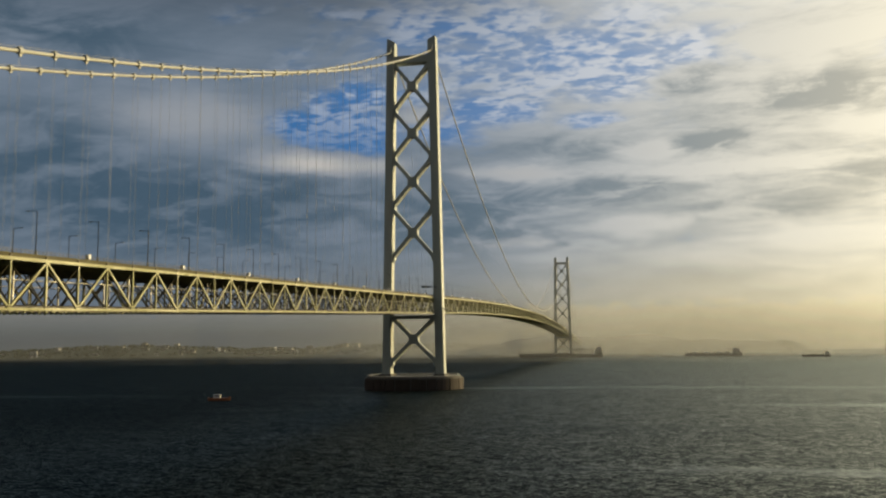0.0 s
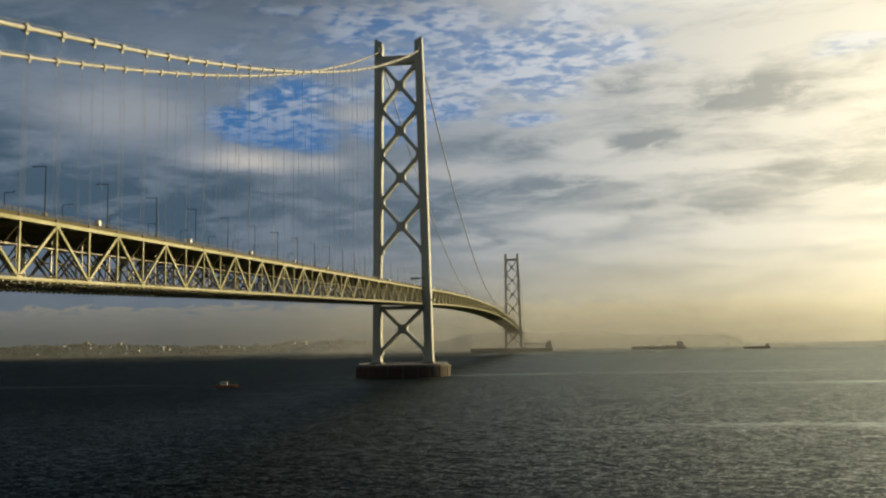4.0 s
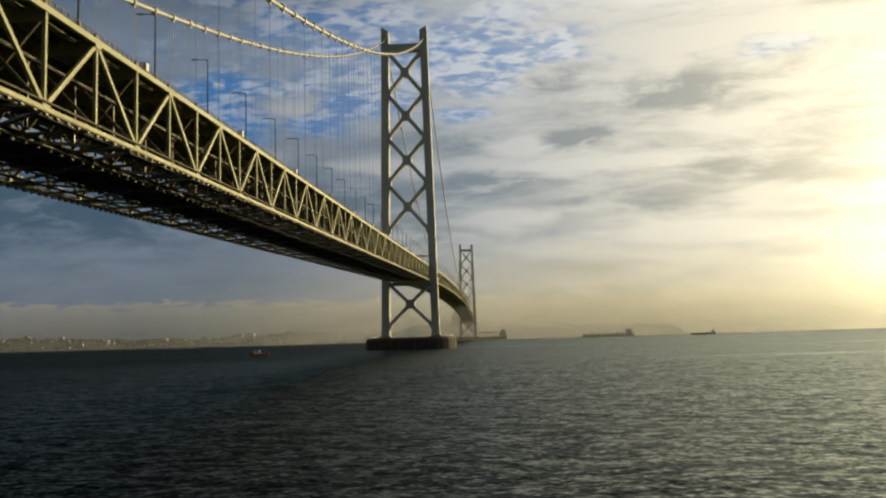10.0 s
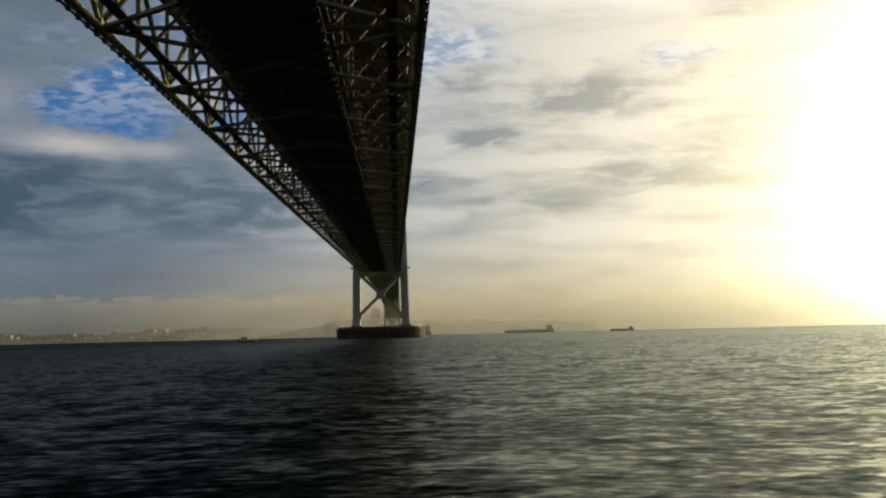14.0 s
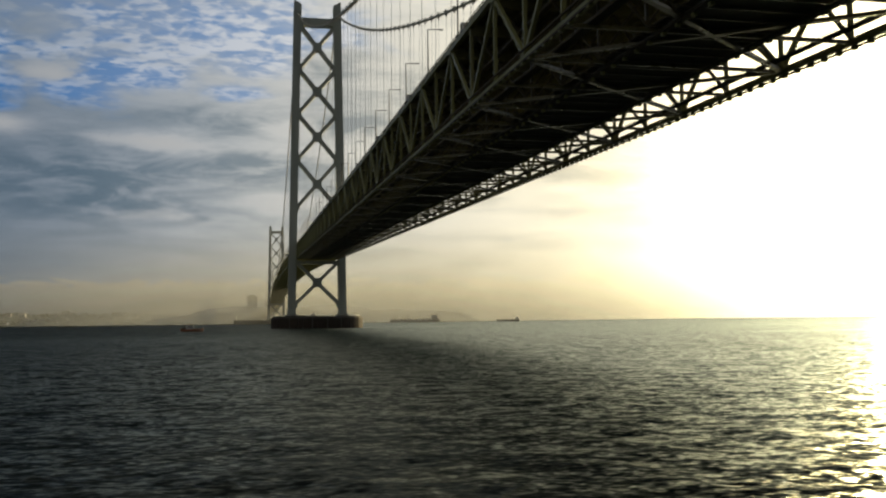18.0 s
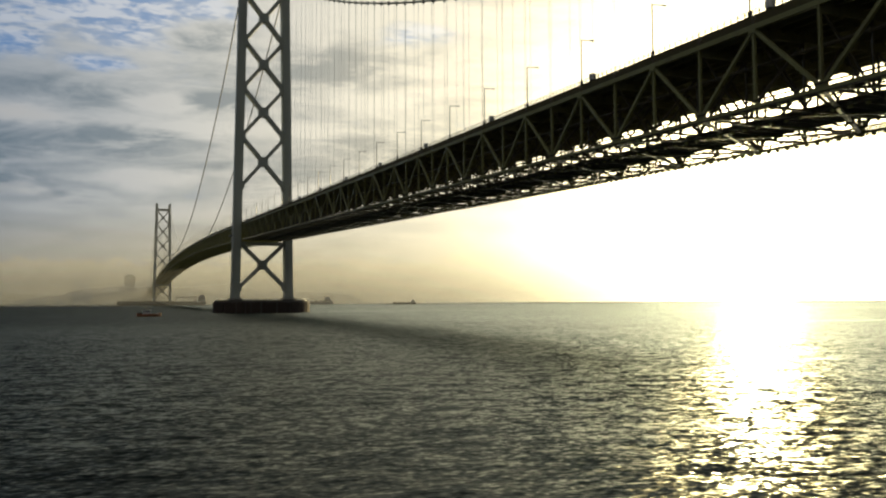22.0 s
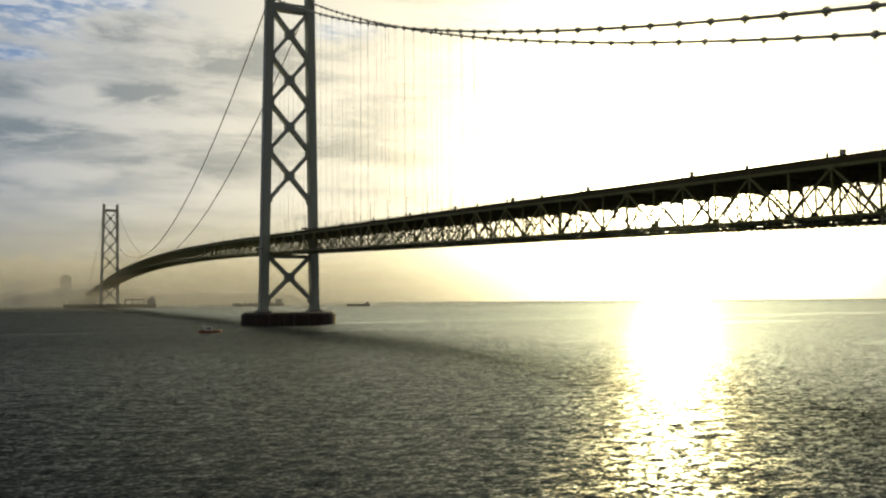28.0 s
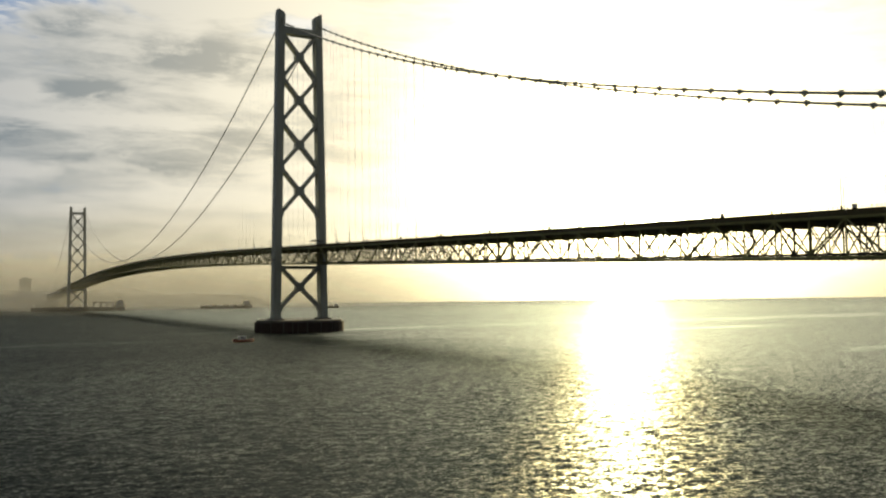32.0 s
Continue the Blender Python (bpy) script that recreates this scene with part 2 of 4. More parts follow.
def material(name, colour, rough=0.6, metal=0.0, spread=0.15, scale=0.5, bump=0.0, fine=8.0, stain=None, stain_amount=0.0, streak=1.0):
    m = bpy.data.materials.new(name)
    m.use_nodes = True
    m.node_tree.nodes.clear()
    n = Nodes(m.node_tree)
    place = n.add("ShaderNodeNewGeometry").outputs["Position"]
    broad = n.noise(n.mapped(place, (1, 1, streak)), scale, 5, 0.6)
    grain = n.noise(n.mapped(place, (1, 1, streak)), fine, 3, 0.6)
    rand = n.add("ShaderNodeObjectInfo").outputs["Random"]
    tone = n.math("ADD", n.math("MULTIPLY", n.math("SUBTRACT", broad, 0.5), 2 * spread), n.math("MULTIPLY", n.math("SUBTRACT", grain, 0.5), spread))
    tone = n.math("ADD", tone, n.math("MULTIPLY", n.math("SUBTRACT", rand, 0.5), spread * 0.5))
    tone = n.math("ADD", tone, 1.0)
    hue = n.vec("MULTIPLY", n.mix(0.0, colour, colour), (1, 1, 1))
    sc = n.tree.nodes.new("ShaderNodeVectorMath")
    sc.operation = "SCALE"
    n.link(hue, sc.inputs[0])
    n.link(tone, sc.inputs["Scale"])
    col = sc.outputs[0]
    if stain:
        spots = n.noise(n.mapped(place, (1, 1, streak * 0.35)), scale * 2.3, 6, 0.65, 0.5)
        col = n.mix(n.math("MULTIPLY", n.ramp(spots, 0.52, 0.72), stain_amount), col, stain)
    b = n.add("ShaderNodeBsdfPrincipled", Metallic=metal)
    b.inputs["Specular IOR Level"].default_value = 0.22 if rough > 0.4 else 0.5
    n.link(col, b.inputs["Base Color"])
    n.link(n.ramp(broad, 0.2, 0.8, max(rough - 0.12, 0.02), min(rough + 0.12, 1.0)), b.inputs["Roughness"])
    if bump:
        bp = n.add("ShaderNodeBump", Strength=bump, Distance=0.05)
        n.link(grain, bp.inputs["Height"])
        n.link(bp.outputs[0], b.inputs["Normal"])
    out = n.add("ShaderNodeOutputMaterial")
    n.link(b.outputs[0], out.inputs[0])
    return m


def make_water():
    m = bpy.data.materials.new("sea_water")
    m.use_nodes = True
    m.node_tree.nodes.clear()
    n = Nodes(m.node_tree)
    place = n.add("ShaderNodeNewGeometry").outputs["Position"]
    # slopes of the small waves, at three sizes
    slope = None
    for scale, turn, shift, detail, gain in (((0.20, 0.31, 0.1), 20, (7, 3, 0), 2.0, 0.34), ((0.62, 1.0, 0.2), 14, (4, 2, 0), 2.0, 0.74), ((1.9, 2.9, 1.0), 24, (9, 1, 0), 2.0, 0.98)):
        t = n.tree.nodes.new("ShaderNodeTexNoise")
        n.link(n.mapped(place, scale, shift, turn), t.inputs["Vector"])
        t.inputs["Scale"].default_value, t.inputs["Detail"].default_value, t.inputs["Distortion"].default_value = 1.0, detail, 0.3
        v = n.vec("MULTIPLY", n.vec("SUBTRACT", t.outputs["Color"], (0.5, 0.5, 0.5)), (gain, gain, 0.0))
        slope = v if slope is None else n.vec("ADD", slope, v)
    # smooth and ruffled lanes drawn out by the current
    lanes = n.noise(n.mapped(place, (0.0011, 0.0065, 0.01), (1.3, 0.2, 0), 6), 1.0, 5, 0.6, 0.8)
    calm = n.ramp(lanes, 0.36, 0.62, 0.8, 1.2)
    flow = n.noise(n.mapped(place, (0.0022, 0.028, 0.01), (3.3, 1.2, 0), 4), 1.0, 4, 0.6, 1.2)
    calm = n.math("MULTIPLY", calm, n.ramp(flow, 0.60, 0.68, 1.0, 0.45))
    # smooth slicks trailing from the pier and out on the open water
    at = n.add("ShaderNodeSeparateXYZ")
    n.link(place, at.inputs[0])
    sway = n.noise(n.mapped(place, (0.006, 0.02, 0.01), (2.0, 5.0, 0)), 1.0, 4, 0.6, 0.5)
    wx = at.outputs[0]
    wy = n.math("ADD", at.outputs[1], n.math("MULTIPLY", n.math("SUBTRACT", sway, 0.5), 90.0))
    torn = n.ramp(n.noise(n.mapped(place, (0.012, 0.09, 0.01), (8.0, 1.0, 0), 3), 1.0, 4, 0.6, 0.6), 0.38, 0.55)
    slick = None
    for x0, y0, rx, ry in ((560, 18, 620, 11), (60, 6, 60, 7), (195, -468, 60, 9), (330, -190, 90, 10), (640, -30, 200, 16), (-330, -120, 160, 14)):
        q = n.math("ADD", n.math("POWER", n.math("DIVIDE", n.math("SUBTRACT", wx, x0), rx), 4.0), n.math("POWER", n.math("DIVIDE", n.math("SUBTRACT", wy, y0), ry), 2.0))
        q = n.math("POWER", 2.718, n.math("MULTIPLY", q, -1.0))
        slick = q if slick is None else n.math("MAXIMUM", slick, q)
    slick = n.math("MULTIPLY", slick, torn)
    calm = n.math("MULTIPLY", calm, n.math("MULTIPLY_ADD", slick, -0.8, 1.0))
    # shade put in by place: reflection weaker and chop stronger west of the bridge
    wavy_x = n.math("ADD", wx, n.math("MULTIPLY", n.math("SUBTRACT", sway, 0.5), 180.0))
    mirror = n.ramp(wavy_x, -110.0, 95.0, 0.75, 1.15)
    # reflection cut further in the north-west, a painted darkening of the water
    dim_zone = n.math("MULTIPLY", n.ramp(wy, -500.0, -260.0), n.ramp(wavy_x, 60.0, -60.0))
    mirror = n.math("MULTIPLY", mirror, n.math("MULTIPLY_ADD", dim_zone, -0.36, 1.0))
    calm = n.math("MULTIPLY", calm, n.ramp(wavy_x, -80.0, 130.0, 1.08, 0.92))
    sc = n.tree.nodes.new("ShaderNodeVectorMath")
    sc.operation = "SCALE"
    n.link(slope, sc.inputs[0])
    n.link(calm, sc.inputs["Scale"])
    # all wave normals lean south, so the water reflects sky from higher up
    slope = n.vec("ADD", sc.outputs[0], (0.0, -0.09, 0.0))
    bend = n.vec("NORMALIZE", n.vec("ADD", slope, n.add("ShaderNodeNewGeometry").outputs["Normal"]))
    body = n.add("ShaderNodeBsdfDiffuse")
    n.link(n.mix(n.ramp(lanes, 0.35, 0.7), (0.0005, 0.0026, 0.0040), (0.0006, 0.0032, 0.0042)), body.inputs["Color"])
    # facets of the chop, and the finer ripples on them
    lobes = []
    for lo, hi, tint in ((0.16, 0.22, (0.175, 0.222, 0.242, 1)), (0.42, 0.48, (0.49, 0.50, 0.42, 1))):
        gloss = n.add("ShaderNodeBsdfGlossy")
        gloss.distribution = "BECKMANN"
        gloss.inputs["Color"].default_value = tint
        n.link(n.ramp(lanes, 0.3, 0.7, lo, hi), gloss.inputs["Roughness"])
        n.link(bend, gloss.inputs["Normal"])
        lobes.append(gloss.outputs[0])
    sheen = n.add("ShaderNodeMixShader")
    sheen.inputs[0].default_value = 0.5
    n.link(lobes[0], sheen.inputs[1])
    n.link(lobes[1], sheen.inputs[2])
    edge = n.add("ShaderNodeFresnel", IOR=1.17)
    n.link(bend, edge.inputs["Normal"])
    both = n.add("ShaderNodeMixShader")
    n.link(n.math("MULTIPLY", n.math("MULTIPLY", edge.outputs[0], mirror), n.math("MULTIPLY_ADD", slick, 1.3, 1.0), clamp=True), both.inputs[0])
    n.link(body.outputs[0], both.inputs[1])
    n.link(sheen.outputs[0], both.inputs[2])
    out = n.add("ShaderNodeOutputMaterial")
    n.link(both.outputs[0], out.inputs[0])
    return m


def make_mist(name, top, density, seed, west):
    m = bpy.data.materials.new(name)
    m.use_nodes = True
    m.node_tree.nodes.clear()
    n = Nodes(m.node_tree)
    place = n.add("ShaderNodeNewGeometry").outputs["Position"]
    split = n.add("ShaderNodeSeparateXYZ")
    n.link(place, split.inputs[0])
    puffs = n.noise(n.mapped(place, (0.0016, 0.0016, 0.006), (seed, 0, 0)), 1.0, 5, 0.55, 0.3)
    z = n.math("SUBTRACT", split.outputs[2], n.math("MULTIPLY", n.math("SUBTRACT", puffs, 0.5), top * 0.9))
    thin = n.ramp(n.math("ADD", split.outputs[0], n.math("MULTIPLY", n.math("SUBTRACT", puffs, 0.5), 500.0)), -1100.0, -150.0, west, 1.0)
    thin = n.math("MULTIPLY", thin, n.ramp(split.outputs[0], 1300.0, 500.0, 0.30, 1.0))
    a = n.math("MULTIPLY", n.math("MULTIPLY", n.ramp(z, top, -0.1 * top), density), thin, clamp=True)
    clear = n.add("ShaderNodeBsdfTransparent")
    white = n.add("ShaderNodeBsdfTranslucent")
    white.inputs[0].default_value = (0.24, 0.25, 0.25, 1)
    sh = n.add("ShaderNodeMixShader")
    n.link(a, sh.inputs[0])
    n.link(clear.outputs[0], sh.inputs[1])
    n.link(white.outputs[0], sh.inputs[2])
    out = n.add("ShaderNodeOutputMaterial")
    n.link(sh.outputs[0], out.inputs[0])
    return m


STEEL = material("painted_bridge_steel", (0.24, 0.24, 0.098), 0.5, 0.0, 0.16, 0.12, 0.1, 3.0, (0.12, 0.09, 0.06), 0.35, 0.3)
TOWER = material("painted_tower_steel", (0.37, 0.40, 0.36), 0.5, 0.0, 0.14, 0.05, 0.08, 1.2, (0.14, 0.13, 0.11), 0.3, 0.25)
CABLE = material("cable_wrapping", (0.42, 0.42, 0.36), 0.45, 0.0, 0.12, 0.3, 0.1, 4.0)
ROPE = material("hanger_rope", (0.30, 0.30, 0.27), 0.6, 0.0, 0.1, 0.3)
# brown weathering, darkened further to hold the shade inside the girder
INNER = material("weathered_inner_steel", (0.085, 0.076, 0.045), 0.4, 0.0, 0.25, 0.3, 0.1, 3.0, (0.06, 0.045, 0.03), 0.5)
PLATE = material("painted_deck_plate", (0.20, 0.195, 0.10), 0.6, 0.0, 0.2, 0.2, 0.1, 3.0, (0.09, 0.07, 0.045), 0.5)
# bridge steel paint, made glossier and darkened for the shade under the girder
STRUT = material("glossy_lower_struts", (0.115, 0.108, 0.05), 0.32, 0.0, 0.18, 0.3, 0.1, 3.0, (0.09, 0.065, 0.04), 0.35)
GRATING = material("dull_floor_grating", (0.085, 0.075, 0.052), 0.9, 0.0, 0.25, 0.4, 0.2, 4.0)
RAILING = material("brown_weathered_railing", (0.10, 0.082, 0.045), 0.6, 0.0, 0.25, 0.6, 0.1, 3.0)
FASCIA = material("brown_weathered_deck_edge", (0.10, 0.09, 0.042), 0.85, 0.0, 0.3, 0.5, 0.1, 3.0, (0.05, 0.04, 0.03), 0.5)
DARK = material("dark_galvanised_metal", (0.032, 0.037, 0.041), 0.5, 0.3, 0.12, 0.8)
ASPHALT = material("asphalt", (0.05, 0.05, 0.05), 0.9, 0.0, 0.2, 0.2, 0.3, 6.0)
CONCRETE = material("stained_concrete", (0.11, 0.105, 0.095), 0.85, 0.0, 0.22, 0.12, 0.4, 1.5, (0.07, 0.06, 0.05), 0.7, 0.3)
RUST = material("rusty_fender_steel", (0.055, 0.042, 0.034), 0.85, 0.0, 0.5, 0.4, 0.3, 2.0, (0.05, 0.04, 0.035), 0.6)
WHITE = material("white_enamel", (0.75, 0.75, 0.72), 0.45, 0.0, 0.06, 0.8)
HULL = material("dark_hull_paint", (0.035, 0.032, 0.036), 0.55, 0.0, 0.2, 0.1, 0.1, 1.0, (0.10, 0.05, 0.03), 0.4)
DECKHOUSE = material("pale_deckhouse_paint", (0.42, 0.41, 0.38), 0.55, 0.0, 0.12, 0.2)
ORANGE = material("orange_boat_paint", (0.30, 0.125, 0.065), 0.5, 0.0, 0.12, 0.6)
GLASS_DARK = material("dark_window_glass", (0.02, 0.025, 0.03), 0.12, 0.0, 0.1, 0.5)
LAND = material("far_wooded_land", (0.045, 0.055, 0.04), 0.95, 0.0, 0.35, 0.01, 0.3, 0.06)
TOWN = material("far_town_walls", (0.48, 0.47, 0.45), 0.8, 0.0, 0.3, 0.02)
LAMPGLASS = material("street_lamp_lens", (0.5, 0.5, 0.46), 0.3, 0.0, 0.05, 1.0)
WATER = make_water()

# ---- building helpers ----


def mesh_of(name, bm, mat, smooth=False):
    me = bpy.data.meshes.new(name)
    bm.to_mesh(me)
    bm.free()
    me.materials.append(mat)
    if smooth:
        me.shade_smooth()
    return me


def part(name, bm, mat, parent=None, label="", smooth=False):
    ob = new(name, mesh_of(name, bm, mat, smooth))
    ob.parent = parent
    if label:
        ob["label"] = label
    return ob


def piece(name, me, parent, at=(0, 0, 0)):
    ob = new(name, me)
    ob.parent = parent
    ob.location = at
    return ob


def thing(name, label, category, at=(0, 0, 0), group="", kind=""):
    ob = new(name)
    ob.location = at
    return tagged(ob, label, category, group, kind)


def beam(bm, a, b, w, h, up=(0, 0, 1)):
    """A box from a to b: w across, h along up."""
    a, b = Vector(a), Vector(b)
    f = (b - a).normalized()
    u = Vector(up)
    r = f.cross(u)
    if r.length < 1e-4:
        r = f.cross(Vector((0, 1, 0)))
    r.normalize()
    u = r.cross(f)
    vs = []
    for e in (a, b):
        for s, t in ((-1, -1), (1, -1), (1, 1), (-1, 1)):
            vs.append(bm.verts.new(e + r * (s * w / 2) + u * (t * h / 2)))
    for q in ((3, 2, 1, 0), (4, 5, 6, 7), (0, 1, 5, 4), (1, 2, 6, 5), (2, 3, 7, 6), (3, 0, 4, 7)):
        bm.faces.new([vs[i] for i in q])


def block(bm, x0, x1, y0, y1, z0, z1, bevel=0.0):
    vs = [bm.verts.new((x, y, z)) for z in (z0, z1) for x, y in ((x0, y0), (x1, y0), (x1, y1), (x0, y1))]
    fs = [bm.faces.new([vs[i] for i in q]) for q in ((3, 2, 1, 0), (4, 5, 6, 7), (0, 1, 5, 4), (1, 2, 6, 5), (2, 3, 7, 6), (3, 0, 4, 7))]
    if bevel:
        bmesh.ops.bevel(bm, geom=list({e for f in fs for e in f.edges}), offset=bevel, segments=2, affect="EDGES")


def rod(bm, a, b, r0, r1=None, sides=8, caps=True):
    a, b = Vector(a), Vector(b)
    r1 = r0 if r1 is None else r1
    f = (b - a).normalized()
    r = f.cross(Vector((0, 0, 1)) if abs(f.z) < 0.95 else Vector((0, 1, 0))).normalized()
    u = r.cross(f)
    rings = []
    for e, rad in ((a, r0), (b, r1)):
        rings.append([bm.verts.new(e + (r * math.cos(k * math.tau / sides) + u * math.sin(k * math.tau / sides)) * rad) for k in range(sides)])
    for k in range(sides):
        j = (k + 1) % sides
        bm.faces.new((rings[0][k], rings[1][k], rings[1][j], rings[0][j]))
    if caps:
        bm.faces.new(rings[0])
        bm.faces.new(rings[1][::-1])


def prism(bm, outline, z0, z1):
    lo = [bm.verts.new((x, y, z0)) for x, y in outline]
    hi = [bm.verts.new((x, y, z1)) for x, y in outline]
    bm.faces.new(lo[::-1])
    bm.faces.new(hi)
    for k in range(len(lo)):
        j = (k + 1) % len(lo)
        bm.faces.new((lo[k], lo[j], hi[j], hi[k]))


# ---- plan ----
SPAN, SIDE, PANEL, HALF, DEPTH = 1932.0, 960.0, 14.25, 18.0, 12.9
GRADE, LOW = 0.0332, 61.8


def chord(y):
    """Height of the lower chord's middle line."""
    if y < 0:
        return LOW + GRADE * y
    if y > SPAN:
        return LOW - GRADE * (y - SPAN)
    return LOW + 0.0385 * y * (1 - y / SPAN)


def cable_z(y, s=1):
    if y < 0:
        return 287.0 + 0.43 * y + (1.77e-4 if s > 0 else 1.797e-4) * y * y
    if y > SPAN:
        return cable_z(SPAN - y, s)
    return 287.0 - 4 * 185.0 * (y / SPAN) * (1 - y / SPAN)


# ---- sea ----
def sea_mesh():
    """One sheet to the horizon; real waves where the camera flies low, fading into the flat sea."""
    def lines(lo, hi, step, end_lo, end_hi):
        fine = list(np.arange(lo, hi + 0.01, step))
        a, grow = [], step
        v = lo
        while v > end_lo:
            grow *= 1.35
            v -= grow
            a.append(max(v, end_lo))
        b, grow, v = [], step, hi
        while v < end_hi:
            grow *= 1.35
            v += grow
            b.append(min(v, end_hi))
        return np.array(a[::-1] + fine + b)

    xs, ys = lines(-330, 270, 1.05, -6500, 6500), lines(-795, -430, 1.0, -3000, 5200)
    X, Y = np.meshgrid(xs, ys)
    Z = np.zeros_like(X)
    rng = np.random.default_rng(5)
    for k in range(46):
        length = 2.6 * (7 / 2.6) ** (k / 45)
        ang = radians(62) + rng.normal(0, 0.55)
        amp = 0.0014 * length * rng.uniform(0.6, 1.3)
        f = math.tau / length
        Z += amp * np.sin(f * (X * math.cos(ang) + Y * math.sin(ang)) + rng.uniform(0, math.tau))
    Z = Z + 0.25 * Z * np.abs(Z)
    fade = np.clip((X + 330) / 60, 0, 1) * np.clip((270 - X) / 60, 0, 1) * np.clip((-430 - Y) / 120, 0, 1) * np.clip((Y + 795) / 10, 0, 1)
    Z *= fade
    h, w = X.shape
    co = np.stack([X.ravel(), Y.ravel(), Z.ravel()], 1)
    i = np.arange(h * w).reshape(h, w)
    quads = np.stack([i[:-1, :-1].ravel(), i[:-1, 1:].ravel(), i[1:, 1:].ravel(), i[1:, :-1].ravel()], 1)
    me = bpy.data.meshes.new("water")
    me.vertices.add(len(co))
    me.vertices.foreach_set("co", co.ravel())
    me.loops.add(quads.size)
    me.loops.foreach_set("vertex_index", quads.ravel().astype(np.int32))
    me.polygons.add(len(quads))
    me.polygons.foreach_set("loop_start", np.arange(0, quads.size, 4, dtype=np.int32))
    me.update(calc_edges=True)
    me.shade_smooth()
    me.materials.append(WATER)
    return me


sea = new("water", sea_mesh())
tagged(sea, "dark grey-green sea ruffled by wind and current", "sea", kind="structure")

# ---- towers ----
TOP, PIER_TOP = 298.0, 10.6
LEG_W, LEG_D = 7.0, 10.5


def leg_x(z):
    return 17.75 + (22.6 - 17.75) * (TOP - z) / (TOP - PIER_TOP)


def make_tower(y):
    tower = thing("bridge_tower", "tall grey-green steel bridge tower with two legs and crossed bracing", "bridge tower", (0, y, 0), "bridge towers")
    for s in (-1, 1):
        bm = bmesh.new()
        rings = []
        for z, grow in ((PIER_TOP, 1.12), (PIER_TOP + 6, 1.0), (60, 1.0), (140, 1.0), (220, 1.0), (TOP - 6, 1.0), (TOP, 0.94)):
            c = s * leg_x(z)
            w, dd, n = LEG_W / 2 * grow, LEG_D / 2 * grow, 0.7
            ring = [(c - w + n, -dd), (c + w - n, -dd), (c + w - n, -dd + n), (c + w, -dd + n), (c + w, dd - n), (c + w - n, dd - n),
                    (c + w - n, dd), (c - w + n, dd), (c - w + n, dd - n), (c - w, dd - n), (c - w, -dd + n), (c - w + n, -dd + n)]
            # the tops slope down towards the inner side
            slant = 0.55 if z == TOP else 0.0
            rings.append([bm.verts.new((a, b, z - slant * max(0.0, s * (c - a) + w))) for a, b in ring])
        for lo, hi in zip(rings, rings[1:]):
            for k in range(12):
                bm.faces.new((lo[k], lo[(k + 1) % 12], hi[(k + 1) % 12], hi[k]))
        bm.faces.new(rings[-1])
        part("tower_leg", bm, TOWER, tower)
        bm = bmesh.new()
        block(bm, s * 17.75 - 1.3, s * 17.75 + 1.3, -8.2, 8.2, 284.6, 289.6, 0.5)
        part("cable_saddle", bm, TOWER, tower)
        bm = bmesh.new()
        rod(bm, (s * 19.6, 0, TOP - 1), (s * 19.6, 0, TOP + 3.2), 0.14, 0.05, 6)
        part("lightning_rod", bm, DARK, tower)
        # service platform on the outer face
        bm = bmesh.new()
        a = leg_x(65) + LEG_W / 2
        x0, x1 = sorted((s * (a - 0.1), s * (a + 2.6)))
        block(bm, x0, x1, -7.5, 7.5, 64.9, 65.3)
        for yy in (-7.4, -2.5, 2.5, 7.4):
            rod(bm, (s * (a + 2.5), yy, 65.2), (s * (a + 2.5), yy, 66.4), 0.05, sides=5)
        beam(bm, (s * (a + 2.5), -7.4, 66.4), (s * (a + 2.5), 7.4, 66.4), 0.08, 0.08)
        part("service_platform", bm, DARK, tower)
        for hi in (108.0, 150.8, 193.2, 234.5, 21.0):
            bm = bmesh.new()
            e = leg_x(hi) - LEG_W / 2 + 0.2
            d = 5.2 if hi not in (108.0, 21.0) else 4.2
            out = [(s * e, hi + d), (s * (e - 2.0), hi + 1.2), (s * (e - 2.0), hi - 1.2), (s * e, hi - d)]
            f = [bm.verts.new((a, -3.25, b)) for a, b in out]
            g = [bm.verts.new((a, 3.25, b)) for a, b in out]
            bm.faces.new(f)
            bm.faces.new(g[::-1])
            for k in range(4):
                bm.faces.new((f[k], g[k], g[(k + 1) % 4], f[(k + 1) % 4]))
            bmesh.ops.recalc_face_normals(bm, faces=bm.faces)
            part("leg_gusset", bm, TOWER, tower)
        bm = bmesh.new()
        c = s * leg_x(PIER_TOP)
        block(bm, c - 5.2, c + 5.2, -9.5, 9.5, PIER_TOP - 0.2, PIER_TOP + 1.6, 0.3)
        part("base_plate", bm, CONCRETE, tower)
    bm = bmesh.new()
    block(bm, -leg_x(279) + 3, leg_x(279) - 3, -4.2, 4.2, 275.2, 282.0, 0.25)
    part("top_beam", bm, TOWER, tower)
    bm = bmesh.new()
    block(bm, -leg_x(58) + 3, leg_x(58) - 3, -3.6, 3.6, 57.2, 60.2, 0.25)
    part("deck_beam", bm, TOWER, tower)
    levels = [(275.0, 235.0), (234.0, 194.0), (192.5, 152.0), (150.0, 108.0), (59.5, 21.0)]
